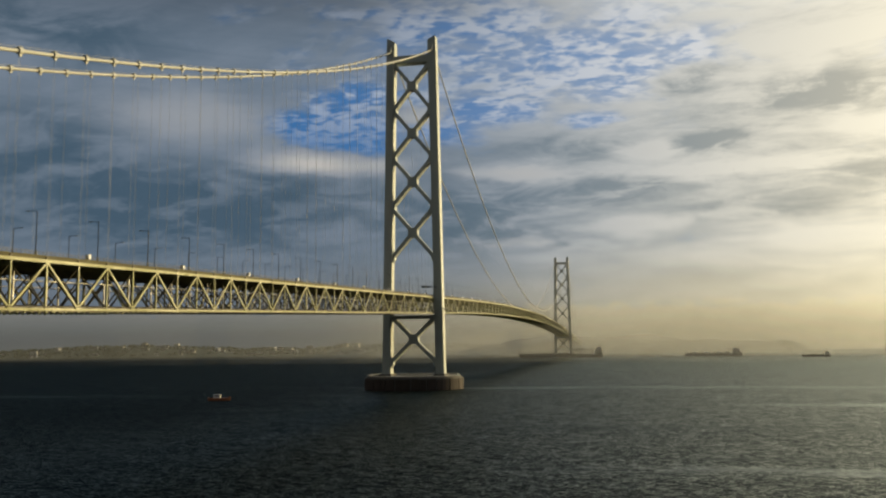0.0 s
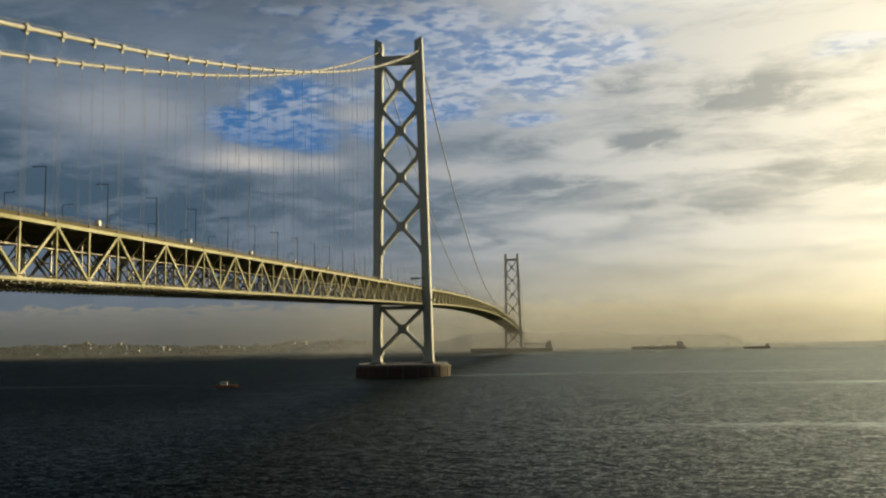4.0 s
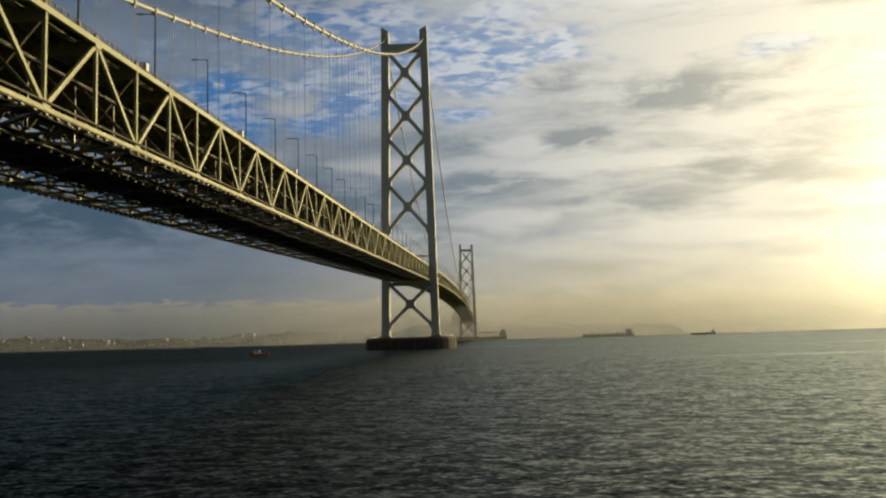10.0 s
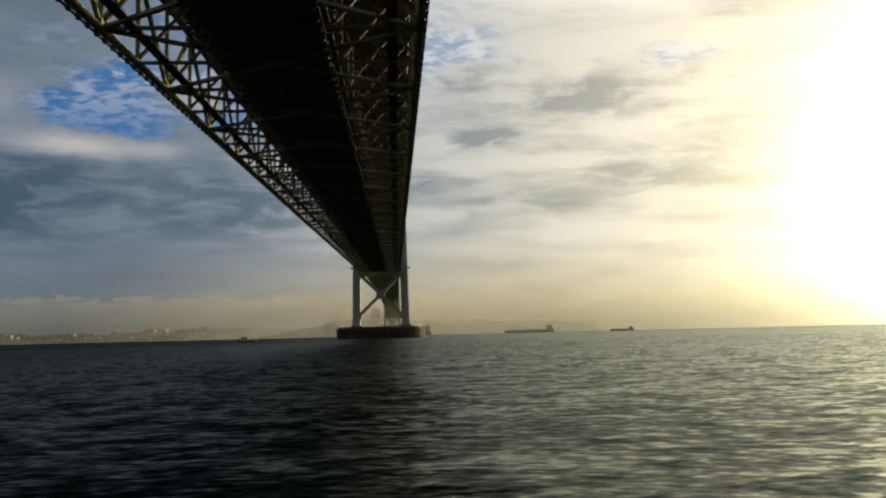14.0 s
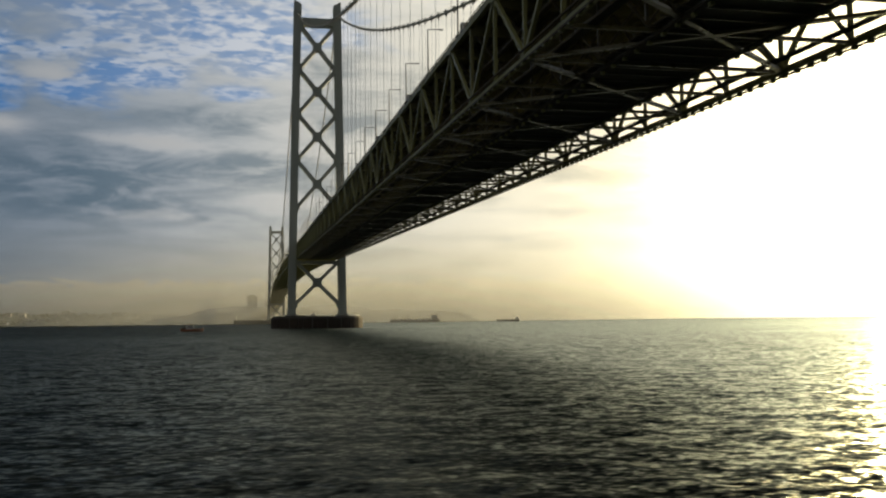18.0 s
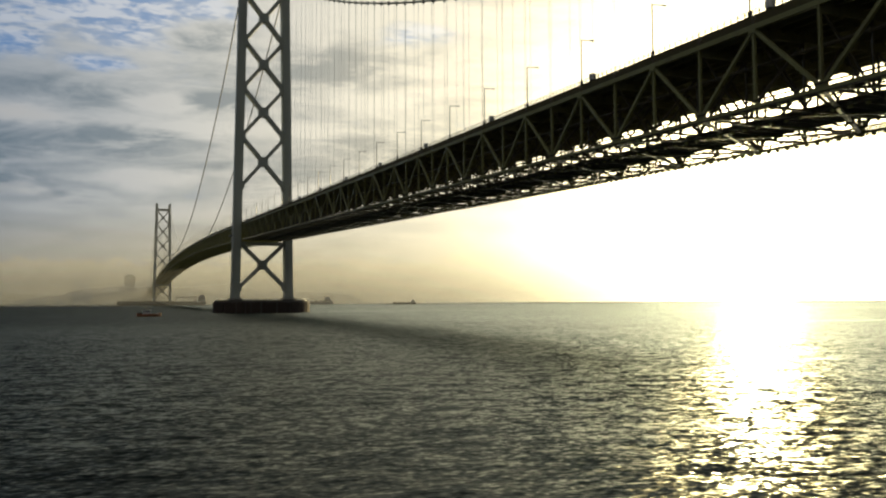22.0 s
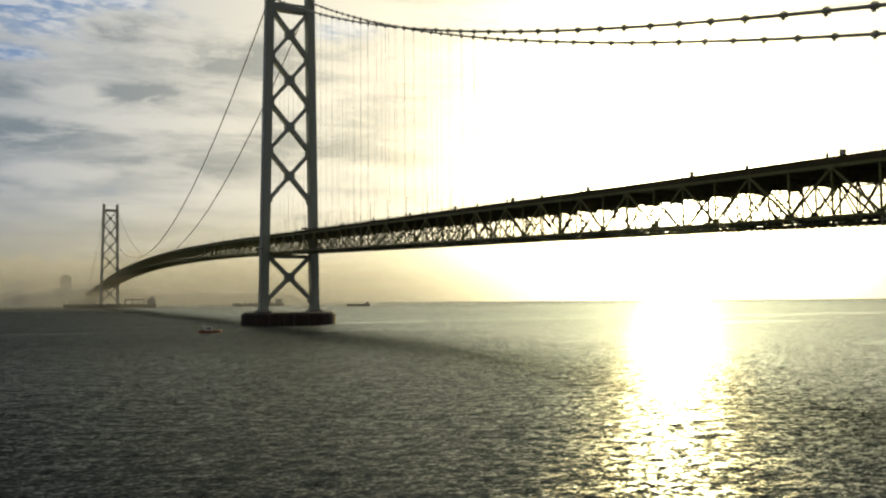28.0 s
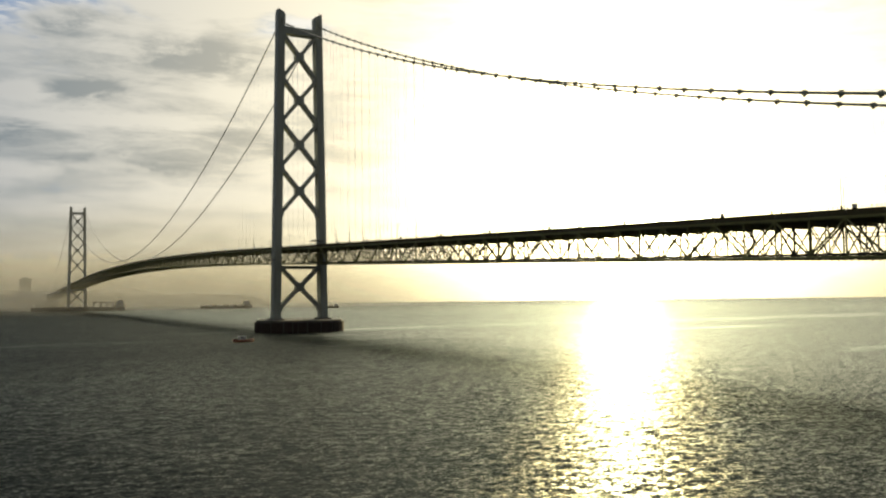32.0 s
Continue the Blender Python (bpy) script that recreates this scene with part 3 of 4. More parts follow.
    for hi, lo in levels:
        a, b = leg_x(hi) - 2.6, leg_x(lo) - 2.6
        t = a / (a + b)
        mid = hi + (lo - hi) * t
        for s in (-1, 1):
            bm = bmesh.new()
            beam(bm, (-s * a, 0, hi), (s * b, 0, lo), 3.0 + 0.02 * s, 6.6 + 0.02 * s, (0, 1, 0))
            part("cross_brace", bm, TOWER, tower)
        bm = bmesh.new()
        prism(bm, [(-4.1, -1.9), (-1.9, -4.1), (1.9, -4.1), (4.1, -1.9), (4.1, 1.9), (1.9, 4.1), (-1.9, 4.1), (-4.1, 1.9)], -3.2, 3.2)
        bmesh.ops.rotate(bm, matrix=Matrix.Rotation(radians(90), 3, "X"), verts=bm.verts)
        bmesh.ops.translate(bm, vec=(0, 0, mid), verts=bm.verts)
        part("brace_node", bm, TOWER, tower)
    # sign gantry over the road
    bm = bmesh.new()
    block(bm, 8.6, 16.4, -8.4, -7.9, 82.4, 83.9, 0.05)
    part("sign_board", bm, DARK, tower, "dark overhead sign board")
    bm = bmesh.new()
    beam(bm, (8.6, -7.6, 82.6), (21.0, -7.6, 82.6), 0.35, 0.35)
    beam(bm, (8.6, -7.6, 83.8), (21.0, -7.6, 83.8), 0.35, 0.35)
    part("sign_arm", bm, DARK, tower)
    return tower


def make_pier(y):
    pier = thing("tower_pier", "round dark concrete bridge pier standing in the sea with rusty fenders", "bridge pier", (0, y, 0), "bridge piers")
    bm = bmesh.new()
    prism(bm, [(40 * math.cos(k * math.tau / 64), 40 * math.sin(k * math.tau / 64)) for k in range(64)], -3, PIER_TOP - 1.0)
    part("pier_body", bm, CONCRETE, pier)
    bm = bmesh.new()
    prism(bm, [(38.6 * math.cos(k * math.tau / 64), 38.6 * math.sin(k * math.tau / 64)) for k in range(64)], PIER_TOP - 1.0, PIER_TOP)
    part("pier_cap", bm, CONCRETE, pier)
    bm = bmesh.new()
    block(bm, -1.95, 1.95, -0.4, 0.25, -0.5, 9.0, 0.1)
    fender = mesh_of("fender", bm, RUST)
    for k in range(60):
        a = (k + 0.12 * math.sin(k * 2.3)) * math.tau / 60
        f = piece("fender", fender, pier, (40.3 * math.cos(a), 40.3 * math.sin(a), -0.5 * (0.5 + 0.5 * math.sin(k * 1.7))))
        f.rotation_euler = (0, 0, a + math.pi / 2)
    # railing round the top
    bm = bmesh.new()
    rod(bm, (0, 0, 0), (0, 0, 1.15), 0.07, sides=5)
    post = mesh_of("railing_post", bm, WHITE)
    for k in range(48):
        a = k * math.tau / 48
        piece("railing_post", post, pier, (37.6 * math.cos(a), 37.6 * math.sin(a), PIER_TOP - 0.02))
    for lift in (0.6, 1.12):
        bm = bmesh.new()
        for k in range(48):
            a, b = k * math.tau / 48, (k + 1) * math.tau / 48
            beam(bm, (37.6 * math.cos(a), 37.6 * math.sin(a), PIER_TOP + lift), (37.6 * math.cos(b), 37.6 * math.sin(b), PIER_TOP + lift), 0.09, 0.09)
        part("railing_rail", bm, WHITE, pier)
    return pier


make_tower(0)
make_tower(SPAN)
make_pier(0)
make_pier(SPAN)

# ---- stiffening girder ----


def make_side_girder():
    """The truss girder of the span over the camera, member by member."""
    g = thing("truss_girder", "grey-green steel truss girder carrying a highway over the sea", "bridge girder")
    y_end, y_start = -0.0, -PANEL * 66
    n = 66
    x = HALF
    dz = GRADE * PANEL

    def shared(name, mat, *members):
        bm = bmesh.new()
        for a, b, w, h in members:
            beam(bm, a, b, w, h)
        return mesh_of(name, bm, mat)

    for s in (-1, 1):
        for name, lift, w, h in (("top_chord", DEPTH, 0.85, 0.85), ("bottom_chord", 0, 0.8, 0.62)):
            bm = bmesh.new()
            beam(bm, (s * x, y_start, chord(y_start) + lift), (s * x, y_end, chord(y_end) + lift), w, h)
            part(name, bm, STEEL, g)
    vert = shared("vertical", STEEL, ((0, 0, 0.5), (0, 0, DEPTH - 0.4), 0.5, 0.5))
    down = shared("diagonal", STEEL, ((0, 0, DEPTH - 0.3), (0, PANEL, dz + 0.3), 0.52, 0.62))
    rise = shared("diagonal", STEEL, ((0, 0, 0.3), (0, PANEL, DEPTH + dz - 0.3), 0.52, 0.62))
    bm = bmesh.new()
    block(bm, -0.43, 0.43, -1.0, 1.0, -0.4, 0.95)
    low_gusset = mesh_of("gusset", bm, STEEL)
    bm = bmesh.new()
    block(bm, -0.45, 0.45, -0.9, 0.9, -0.95, 0.46)
    high_gusset = mesh_of("gusset", bm, STEEL)
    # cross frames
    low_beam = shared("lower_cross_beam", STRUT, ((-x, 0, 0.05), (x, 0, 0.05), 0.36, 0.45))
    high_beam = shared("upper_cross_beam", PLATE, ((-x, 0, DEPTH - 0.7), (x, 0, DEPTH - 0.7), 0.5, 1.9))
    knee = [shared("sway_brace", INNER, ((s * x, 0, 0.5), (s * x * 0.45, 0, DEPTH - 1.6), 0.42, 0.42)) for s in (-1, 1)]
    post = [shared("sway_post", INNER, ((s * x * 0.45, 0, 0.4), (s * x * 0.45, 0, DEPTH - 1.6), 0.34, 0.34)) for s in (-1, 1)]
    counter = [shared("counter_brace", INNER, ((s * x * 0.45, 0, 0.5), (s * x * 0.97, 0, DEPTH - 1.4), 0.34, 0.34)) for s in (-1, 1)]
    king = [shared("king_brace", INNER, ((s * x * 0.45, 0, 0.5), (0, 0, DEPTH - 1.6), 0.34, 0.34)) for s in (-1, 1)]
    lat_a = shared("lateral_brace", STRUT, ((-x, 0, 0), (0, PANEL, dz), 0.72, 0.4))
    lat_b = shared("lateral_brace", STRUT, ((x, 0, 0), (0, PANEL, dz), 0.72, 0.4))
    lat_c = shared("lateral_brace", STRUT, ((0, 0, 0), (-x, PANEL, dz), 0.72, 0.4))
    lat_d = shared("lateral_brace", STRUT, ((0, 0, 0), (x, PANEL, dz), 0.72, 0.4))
    for k in range(n + 1):
        # node 0 of the count is where the lower web members meet
        y = y_start + k * PANEL + PHASE
        if y > 0:
            break
        z = chord(y)
        low_node = (k + PARITY) % 2 == 0
        for s in (-1, 1):
            piece("vertical", vert, g, (s * x, y, z))
            piece("gusset", low_gusset if low_node else high_gusset, g, (s * x, y, z + (0 if low_node else DEPTH)))
            if y + PANEL < 1:
                piece("diagonal", rise if low_node else down, g, (s * x, y, z))
        piece("lower_cross_beam", low_beam, g, (0, y, z))
        piece("upper_cross_beam", high_beam, g, (0, y, z))
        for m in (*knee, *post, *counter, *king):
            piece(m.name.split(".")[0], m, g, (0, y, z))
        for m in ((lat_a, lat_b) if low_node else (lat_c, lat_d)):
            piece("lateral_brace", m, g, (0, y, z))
    # stringers under the road, catwalks and pipes inside the truss
    for at in (-15.2, -12.4, -9.6, -6.8, -4.0, 4.0, 6.8, 9.6, 12.4, 15.2):
        bm = bmesh.new()
        beam(bm, (at, y_start, chord(y_start) + DEPTH + 0.25), (at, 0, chord(0) + DEPTH + 0.25), 0.4, 1.3)
        part("stringer", bm, PLATE, g)
    for at, lift, w in ((6.6, -0.35, 0.9), (-6.6, -0.35, 0.9), (14.2, 7.6, 0.7), (-14.2, 7.6, 0.7), (14.7, 0.32, 1.3), (-14.7, 0.32, 1.3)):
        bm = bmesh.new()
        beam(bm, (at, y_start, chord(y_start) + lift), (at, 0, chord(0) + lift), w, 0.16)
        walk_floor = part("catwalk", bm, GRATING, g)
        for e in (-1, 1):
            bm = bmesh.new()
            beam(bm, (at + e * w / 2, y_start, chord(y_start) + lift + 0.25), (at + e * w / 2, 0, chord(0) + lift + 0.25), 0.05, 0.08)
            part("edge_strip", bm, INNER, walk_floor)
    for at, lift in ((3.0, 1.2), (-3.0, 1.2)):
        bm = bmesh.new()
        rod(bm, (at, y_start, chord(y_start) + lift), (at, 0, chord(0) + lift), 0.4, sides=10)
        part("pipe", bm, DARK, g, smooth=True)
    bm = bmesh.new()
    beam(bm, (0, y_start, chord(y_start) + 0.45), (0, 0, chord(0) + 0.45), 15.4, 0.18)
    part("utility_floor", bm, GRATING, g)
    bm = bmesh.new()
    beam(bm, (-8.7, 0, 0.26), (8.7, 0, 0.26), 0.2, 0.2)
    joist = mesh_of("floor_joist", bm, INNER)
    bm = bmesh.new()
    block(bm, -0.22, 0.22, -0.3, 0.3, -0.42, 0.0)
    clamp = mesh_of("rail_clamp", bm, STEEL)
    far = bmesh.new()
    y = -788.0
    while y < -2:
        z = chord(y)
        if y < -440:
            piece("floor_joist", joist, g, (0, y, z))
            for at in (-6.6, 6.6):
                piece("rail_clamp", clamp, g, (at, y, z - 0.42))
        else:
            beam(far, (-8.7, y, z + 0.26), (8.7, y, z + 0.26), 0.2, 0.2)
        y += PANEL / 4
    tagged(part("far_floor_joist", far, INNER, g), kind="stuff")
    for s in (-1, 1):
        # rails in dark grating colour, standing in for the shaded underside of the chord
        for lift, out in ((-0.48, HALF + 0.55), (0.75, HALF + 0.7)):
            bm = bmesh.new()
            beam(bm, (s * out, y_start, chord(y_start) + lift), (s * out, 0, chord(0) + lift), 0.2, 0.24)
            part("gantry_rail", bm, GRATING, g)
    bm = bmesh.new()
    block(bm, -0.26, 0.26, -0.32, 0.32, -0.34, 0.26)
    bracket = mesh_of("rail_bracket", bm, STEEL)
    bm = bmesh.new()
    block(bm, -0.2, 0.2, -0.45, 0.45, 0, 0.8, 0.05)
    socket = mesh_of("hanger_socket", bm, RAILING)
    rest = bmesh.new()
    for s in (-1, 1):
        k, y = 0, -785.0
        while y < -2:
            z = chord(y) - 0.50
            if y < -420:
                ob = piece("rail_bracket", bracket, g, (s * (HALF + 0.35), y, z))
                ob.scale = (s, 1, 1)
            else:
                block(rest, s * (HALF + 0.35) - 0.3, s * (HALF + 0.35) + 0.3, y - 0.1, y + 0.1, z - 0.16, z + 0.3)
            y += PANEL / 5
        for k in range(67):
            y = y_start + k * PANEL + PHASE
            if y < 0:
                piece("hanger_socket", socket, g, (s * x, y, chord(y) + DEPTH + 0.42))
    # far brackets take the darkened steel, for the shaded line under the chord
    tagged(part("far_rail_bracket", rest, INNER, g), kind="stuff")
    return g


PHASE, PARITY = 0.0, 0
Y_NODE = -662.3                      # a node where two lower web members meet
first = -PANEL * 66
steps = (Y_NODE - first) / PANEL
PHASE = (steps - math.floor(steps)) * PANEL
PARITY = int(math.floor(steps)) % 2
make_side_girder()


def sweep_boxes(bm, x0, x1, lo, hi, y0, y1, step):
    """A bar that follows the deck's curve, from lo to hi over the lower chord."""
    ys = [y0 + (y1 - y0) * k / max(1, round((y1 - y0) / step)) for k in range(max(1, round((y1 - y0) / step)) + 1)]
    rings = [[bm.verts.new((a, y, chord(y) + b)) for a, b in ((x0, lo), (x1, lo), (x1, hi), (x0, hi))] for y in ys]
    for p, q in zip(rings, rings[1:]):
        for k in range(4):
            bm.faces.new((p[k], q[k], q[(k + 1) % 4], p[(k + 1) % 4]))
    bm.faces.new(rings[0])
    bm.faces.new(rings[-1][::-1])


def make_main_girder(y0, y1, name_label):
    g = thing("truss_girder", name_label, "bridge girder")
    for s in (-1, 1):
        for name, lo, hi in (("top_chord", DEPTH - 0.45, DEPTH + 0.45), ("bottom_chord", -0.4, 0.4)):
            bm = bmesh.new()
            sweep_boxes(bm, s * HALF - 0.5, s * HALF + 0.5, lo, hi, y0, y1, 28.4)
            part(name, bm, STEEL, g)
        bm = bmesh.new()
        n = int((y1 - y0) / PANEL)
        for k in range(n):
            a, b = y0 + k * PANEL, y0 + (k + 1) * PANEL
            beam(bm, (s * HALF, a, chord(a)), (s * HALF, a, chord(a) + DEPTH), 0.62, 0.62)
            lo, hi = (a, b) if k % 2 else (b, a)
            beam(bm, (s * HALF, lo, chord(lo)), (s * HALF, hi, chord(hi) + DEPTH), 0.62, 0.8)
        tagged(part("truss_web", bm, STEEL, g), kind="stuff")
    bm = bmesh.new()
    for k in range(int((y1 - y0) / PANEL)):
        a = y0 + k * PANEL
        z = chord(a)
        beam(bm, (-HALF, a, z), (HALF, a, z), 0.7, 0.9)
        beam(bm, (-HALF, a, z + DEPTH - 1), (HALF, a, z + DEPTH - 1), 0.7, 2.4)
        for s in (-1, 1):
            beam(bm, (s * HALF, a, z), (s * 8, a, z + DEPTH - 2), 0.5, 0.5)
            b = a + PANEL
            beam(bm, (s * HALF if k % 2 else 0, a, z), (0 if k % 2 else s * HALF, b, chord(b)), 0.5, 0.5)
    tagged(part("cross_frames", bm, STEEL, g), kind="stuff")
    return g


make_main_girder(0, SPAN, "grey-green steel truss girder of the long span fading into mist")
make_main_girder(SPAN, SPAN + 900, "far steel truss girder running into mist towards the shore")


def edge_top(s):
    """Height of the deck's edge barrier over the upper chord: lower along the eastern edge."""
    return 1.75 if s > 0 else 2.75


def make_deck(y0, y1, step):
    road = thing("road", "asphalt highway deck on a steel bridge", "road", kind="structure")
    for s in (-1, 1):
        bm = bmesh.new()
        a, b = sorted((s * 2.2, s * 15.9))
        sweep_boxes(bm, a, b, DEPTH + 0.9, DEPTH + 1.4, y0, y1, step)
        part("roadway", bm, ASPHALT, road)
        bm = bmesh.new()
        sweep_boxes(bm, a + 0.02, b - 0.02, DEPTH + 0.86, DEPTH + 0.896, y0, y1, step)
        part("deck_plate", bm, PLATE, road)
        bm = bmesh.new()
        a, b = sorted((s * 16.5, s * 17.5))
        sweep_boxes(bm, a, b, DEPTH + 0.5, DEPTH + 0.8, y0, y1, step)
        part("edge_walkway", bm, FASCIA, road)
        bm = bmesh.new()
        a, b = sorted((s * 15.9, s * 16.5))
        top = edge_top(s)
        sweep_boxes(bm, a, b, DEPTH + 0.5, DEPTH + top, y0, y1, step)
        part("barrier", bm, FASCIA, road)
        for at, lift in ((16.42, top + 0.9), (16.42, top + 0.45)):
            bm = bmesh.new()
            a, b = sorted((s * at, s * (at - 0.12)))
            sweep_boxes(bm, a, b, DEPTH + lift, DEPTH + lift + 0.08, y0, y1, step)
            part("rail", bm, RAILING, road)
    bm = bmesh.new()
    sweep_boxes(bm, -2.2, 2.2, DEPTH + 0.85, DEPTH + 1.2, y0, y1, step)
    part("median", bm, STEEL, road)
    bm = bmesh.new()
    beam(bm, (0, 0, 0), (0, 0, 1.0), 0.14, 0.14)
    post = mesh_of("rail_post", bm, RAILING)
    rest = bmesh.new()
    for s in (-1, 1):
        y = -790.0
        while y < 900:
            z = chord(y) + DEPTH + edge_top(s) - 0.03
            if y < -560:
                piece("rail_post", post, road, (s * 16.36, y, z))
            else:
                beam(rest, (s * 16.36, y, z), (s * 16.36, y, z + 1.0), 0.08, 0.08)
            y += PANEL / 8 if y < 0 else PANEL / 3
    tagged(part("far_rail_post", rest, RAILING, road), kind="stuff")
    return road


make_deck(first, SPAN + 900, 28.4)

# ---- cables and hangers ----


def make_cable(s):
    c = thing("main_cable", "thick pale wrapped suspension cable with clamp bands, sagging between towers", "suspension cable", group="main cables")
    for y0, y1, name in ((-SIDE, 0, "side_cable"), (0, SPAN, "span_cable"), (SPAN, SPAN + SIDE, "far_cable")):
        bm = bmesh.new()
        n = 70
        rings = []
        for k in range(n + 1):
            y = y0 + (y1 - y0) * k / n
            rings.append([bm.verts.new((s * HALF + 0.56 * math.cos(j * math.tau / 10), y, cable_z(y, s) + 0.56 * math.sin(j * math.tau / 10))) for j in range(10)])
        for p, q in zip(rings, rings[1:]):
            for j in range(10):
                bm.faces.new((p[j], q[j], q[(j + 1) % 10], p[(j + 1) % 10]))
        part(name, bm, CABLE, c, smooth=True)
    bm = bmesh.new()
    rod(bm, (0, -0.9, 0), (0, 0.9, 0), 0.9, sides=10)
    block(bm, -0.2, 0.2, -0.5, 0.5, -1.45, -0.5)
    block(bm, -0.62, 0.62, -0.12, 0.12, 1.0, 1.12)
    for e in (-0.55, 0.55):
        block(bm, e - 0.06, e + 0.06, -0.1, 0.1, 0.4, 1.05)
    band = mesh_of("cable_band", bm, CABLE)
    for k in range(1, 66):
        y = -k * PANEL + (Y_NODE % PANEL)
        piece("cable_band", band, c, (s * HALF, y, cable_z(y, s))).rotation_euler = (math.atan(0.43 + 2 * 1.77e-4 * y), 0, 0)
    for lift, side in ((1.1, -0.6), (1.1, 0.6)):
        bm = bmesh.new()
        for k in range(64):
            a, b = -k * 15, -(k + 1) * 15
            beam(bm, (s * HALF + side, a, cable_z(a, s) + lift), (s * HALF + side, b, cable_z(b, s) + lift), 0.05, 0.05)
        part("hand_rope", bm, ROPE, c)
    return c


for s in (-1, 1):
    make_cable(s)


def make_hangers(s):
    h = thing("hanger_ropes", "thin steel hanger ropes between the cable and the truss girder", "hanger rope", group="hanger ropes")
    for k in range(1, 66):
        y = -k * PANEL + (Y_NODE % PANEL)
        lo, hi = chord(y) + DEPTH + 0.5, cable_z(y, s) - 0.5
        if hi - lo > 2:
            bm = bmesh.new()
            for dy in (-0.35, 0.35):
                rod(bm, (s * HALF, y + dy, lo), (s * HALF, y + dy, hi), 0.027, sides=5, caps=False)
            part("hanger", bm, ROPE, h)
    bm = bmesh.new()
    for k in range(1, int((SPAN + SIDE) / PANEL)):
        y = k * PANEL
        lo, hi = chord(y) + DEPTH + 0.5, cable_z(y, s) - 0.5
        if hi - lo > 2:
            rod(bm, (s * HALF, y, lo), (s * HALF, y, hi), 0.035, sides=4, caps=False)
    tagged(part("far_hanger", bm, ROPE, h), kind="stuff")


for s in (-1, 1):
    make_hangers(s)

# ---- street lamps ----


def make_lamp(tall):
    lamp = thing("street_lamp", "dark street lamp with a slim mast and a short level arm", "street lamp", group="street lamps on the bridge")
    bm = bmesh.new()
    rod(bm, (0, 0, 0), (0, 0, tall), 0.16, 0.11, 8)
    part("mast", bm, DARK, lamp)
    bm = bmesh.new()
    rod(bm, (0, 0, tall - 0.05), (-2.4, 0, tall + 0.1), 0.10, 0.08, 6)
    part("arm", bm, DARK, lamp)
    bm = bmesh.new()
    block(bm, -3.3, -2.2, -0.2, 0.2, tall, tall + 0.2, 0.05)
    head = part("lamp_head", bm, DARK, lamp)
    bm = bmesh.new()
    block(bm, -3.2, -2.5, -0.14, 0.14, tall - 0.04, tall)
    part("lens", bm, LAMPGLASS, head)
    bm = bmesh.new()
    block(bm, -0.3, 0.3, -0.3, 0.3, -0.2, 0.9, 0.06)
    part("base_box", bm, DARK, lamp)
    return lamp


LAMP_Y = -649.8
for s, shift, tall in ((1, 0.0, 11.7), (-1, 4.8, 10.4)):
    lamp = make_lamp(tall)
    for k in range(-9, 86):
        y = LAMP_Y + 28.4 * k + shift
        m = pose(s * 16.2, y, chord(y) + DEPTH + edge_top(s), 0, 0, 0 if s > 0 else 180)
        if k == -9:
            lamp.matrix_basis = m
        else:
            copy_thing(lamp, m)


# ---- equipment boxes along the road ----


def make_box():
    b = thing("equipment_cabinet", "white roadside equipment cabinet on the edge of a bridge deck", "equipment cabinet", group="equipment cabinets on the bridge")
    bm = bmesh.new()
    block(bm, -0.75, 0.75, -0.8, 0.8, 0.25, 1.75, 0.07)
    body = part("body", bm, WHITE, b)
    bm = bmesh.new()
    block(bm, -0.85, 0.85, -0.9, 0.9, 1.75, 1.87, 0.03)
    part("lid", bm, WHITE, b)
    bm = bmesh.new()
    block(bm, -0.6, 0.6, -0.65, 0.65, 0.0, 0.25)
    part("plinth", bm, DARK, b)
    bm = bmesh.new()
    block(bm, 0.755, 0.80, -0.65, 0.65, 0.4, 1.6)
    door = part("door", bm, WHITE, b)
    bm = bmesh.new()
    block(bm, 0.80, 0.86, 0.42, 0.48, 0.9, 1.15)
    part("handle", bm, DARK, door)
    b.scale = (0.8, 0.8, 0.8)
    return b


box = make_box()
started = False
for s, y0 in ((1, -654.6), (-1, -649.9)):
    for k in range(-2, 36):
        y = y0 + 56.8 * k
        m = pose(s * 16.2, y, chord(y) + DEPTH + edge_top(s), 0, 0, 0 if s > 0 else 180)
        if not started:
            box.matrix_basis = m @ Matrix.Diagonal((0.8, 0.8, 0.8, 1))
            started = True
        else:
            copy_thing(box, m)


# ---- vessels ----


def hull_mesh(length, width, height, draft=1.0, flare=0.12, stern=0.82, sheer=0.0):
    """A ship's hull along x, bow at +x."""
    bm = bmesh.new()
    n = 22
    rows = []
    for k in range(n + 1):
        t = k / n
        x = (t - 0.5) * length
        half = width / 2 * (stern + (1 - stern) * min(1, t * 6)) * (1 if t < 0.78 else max(0.02, 1 - ((t - 0.78) / 0.22) ** 2.0))
        rise = sheer * max(0.0, (t - 0.8) / 0.2) ** 2 + sheer * 0.4 * max(0.0, (0.15 - t) / 0.15) ** 2
        rows.append([bm.verts.new((x, s * half * f, z + (rise if z == height else 0))) for s, f, z in
                     ((-1, 1 - flare, -draft), (-1, 1, height * 0.5), (-1, 1.0, height), (1, 1.0, height), (1, 1, height * 0.5), (1, 1 - flare, -draft))])
    for p, q in zip(rows, rows[1:]):
        for k in range(6):
            j = (k + 1) % 6
            bm.faces.new((p[k], q[k], q[j], p[j]))
    bm.faces.new(rows[0])
    bm.faces.new(rows[-1][::-1])
    bmesh.ops.recalc_face_normals(bm, faces=bm.faces)
    return bm


def house(bm, x0, x1, half, z0, z1):
    block(bm, x0, x1, -half, half, z0, z1, 0.25)


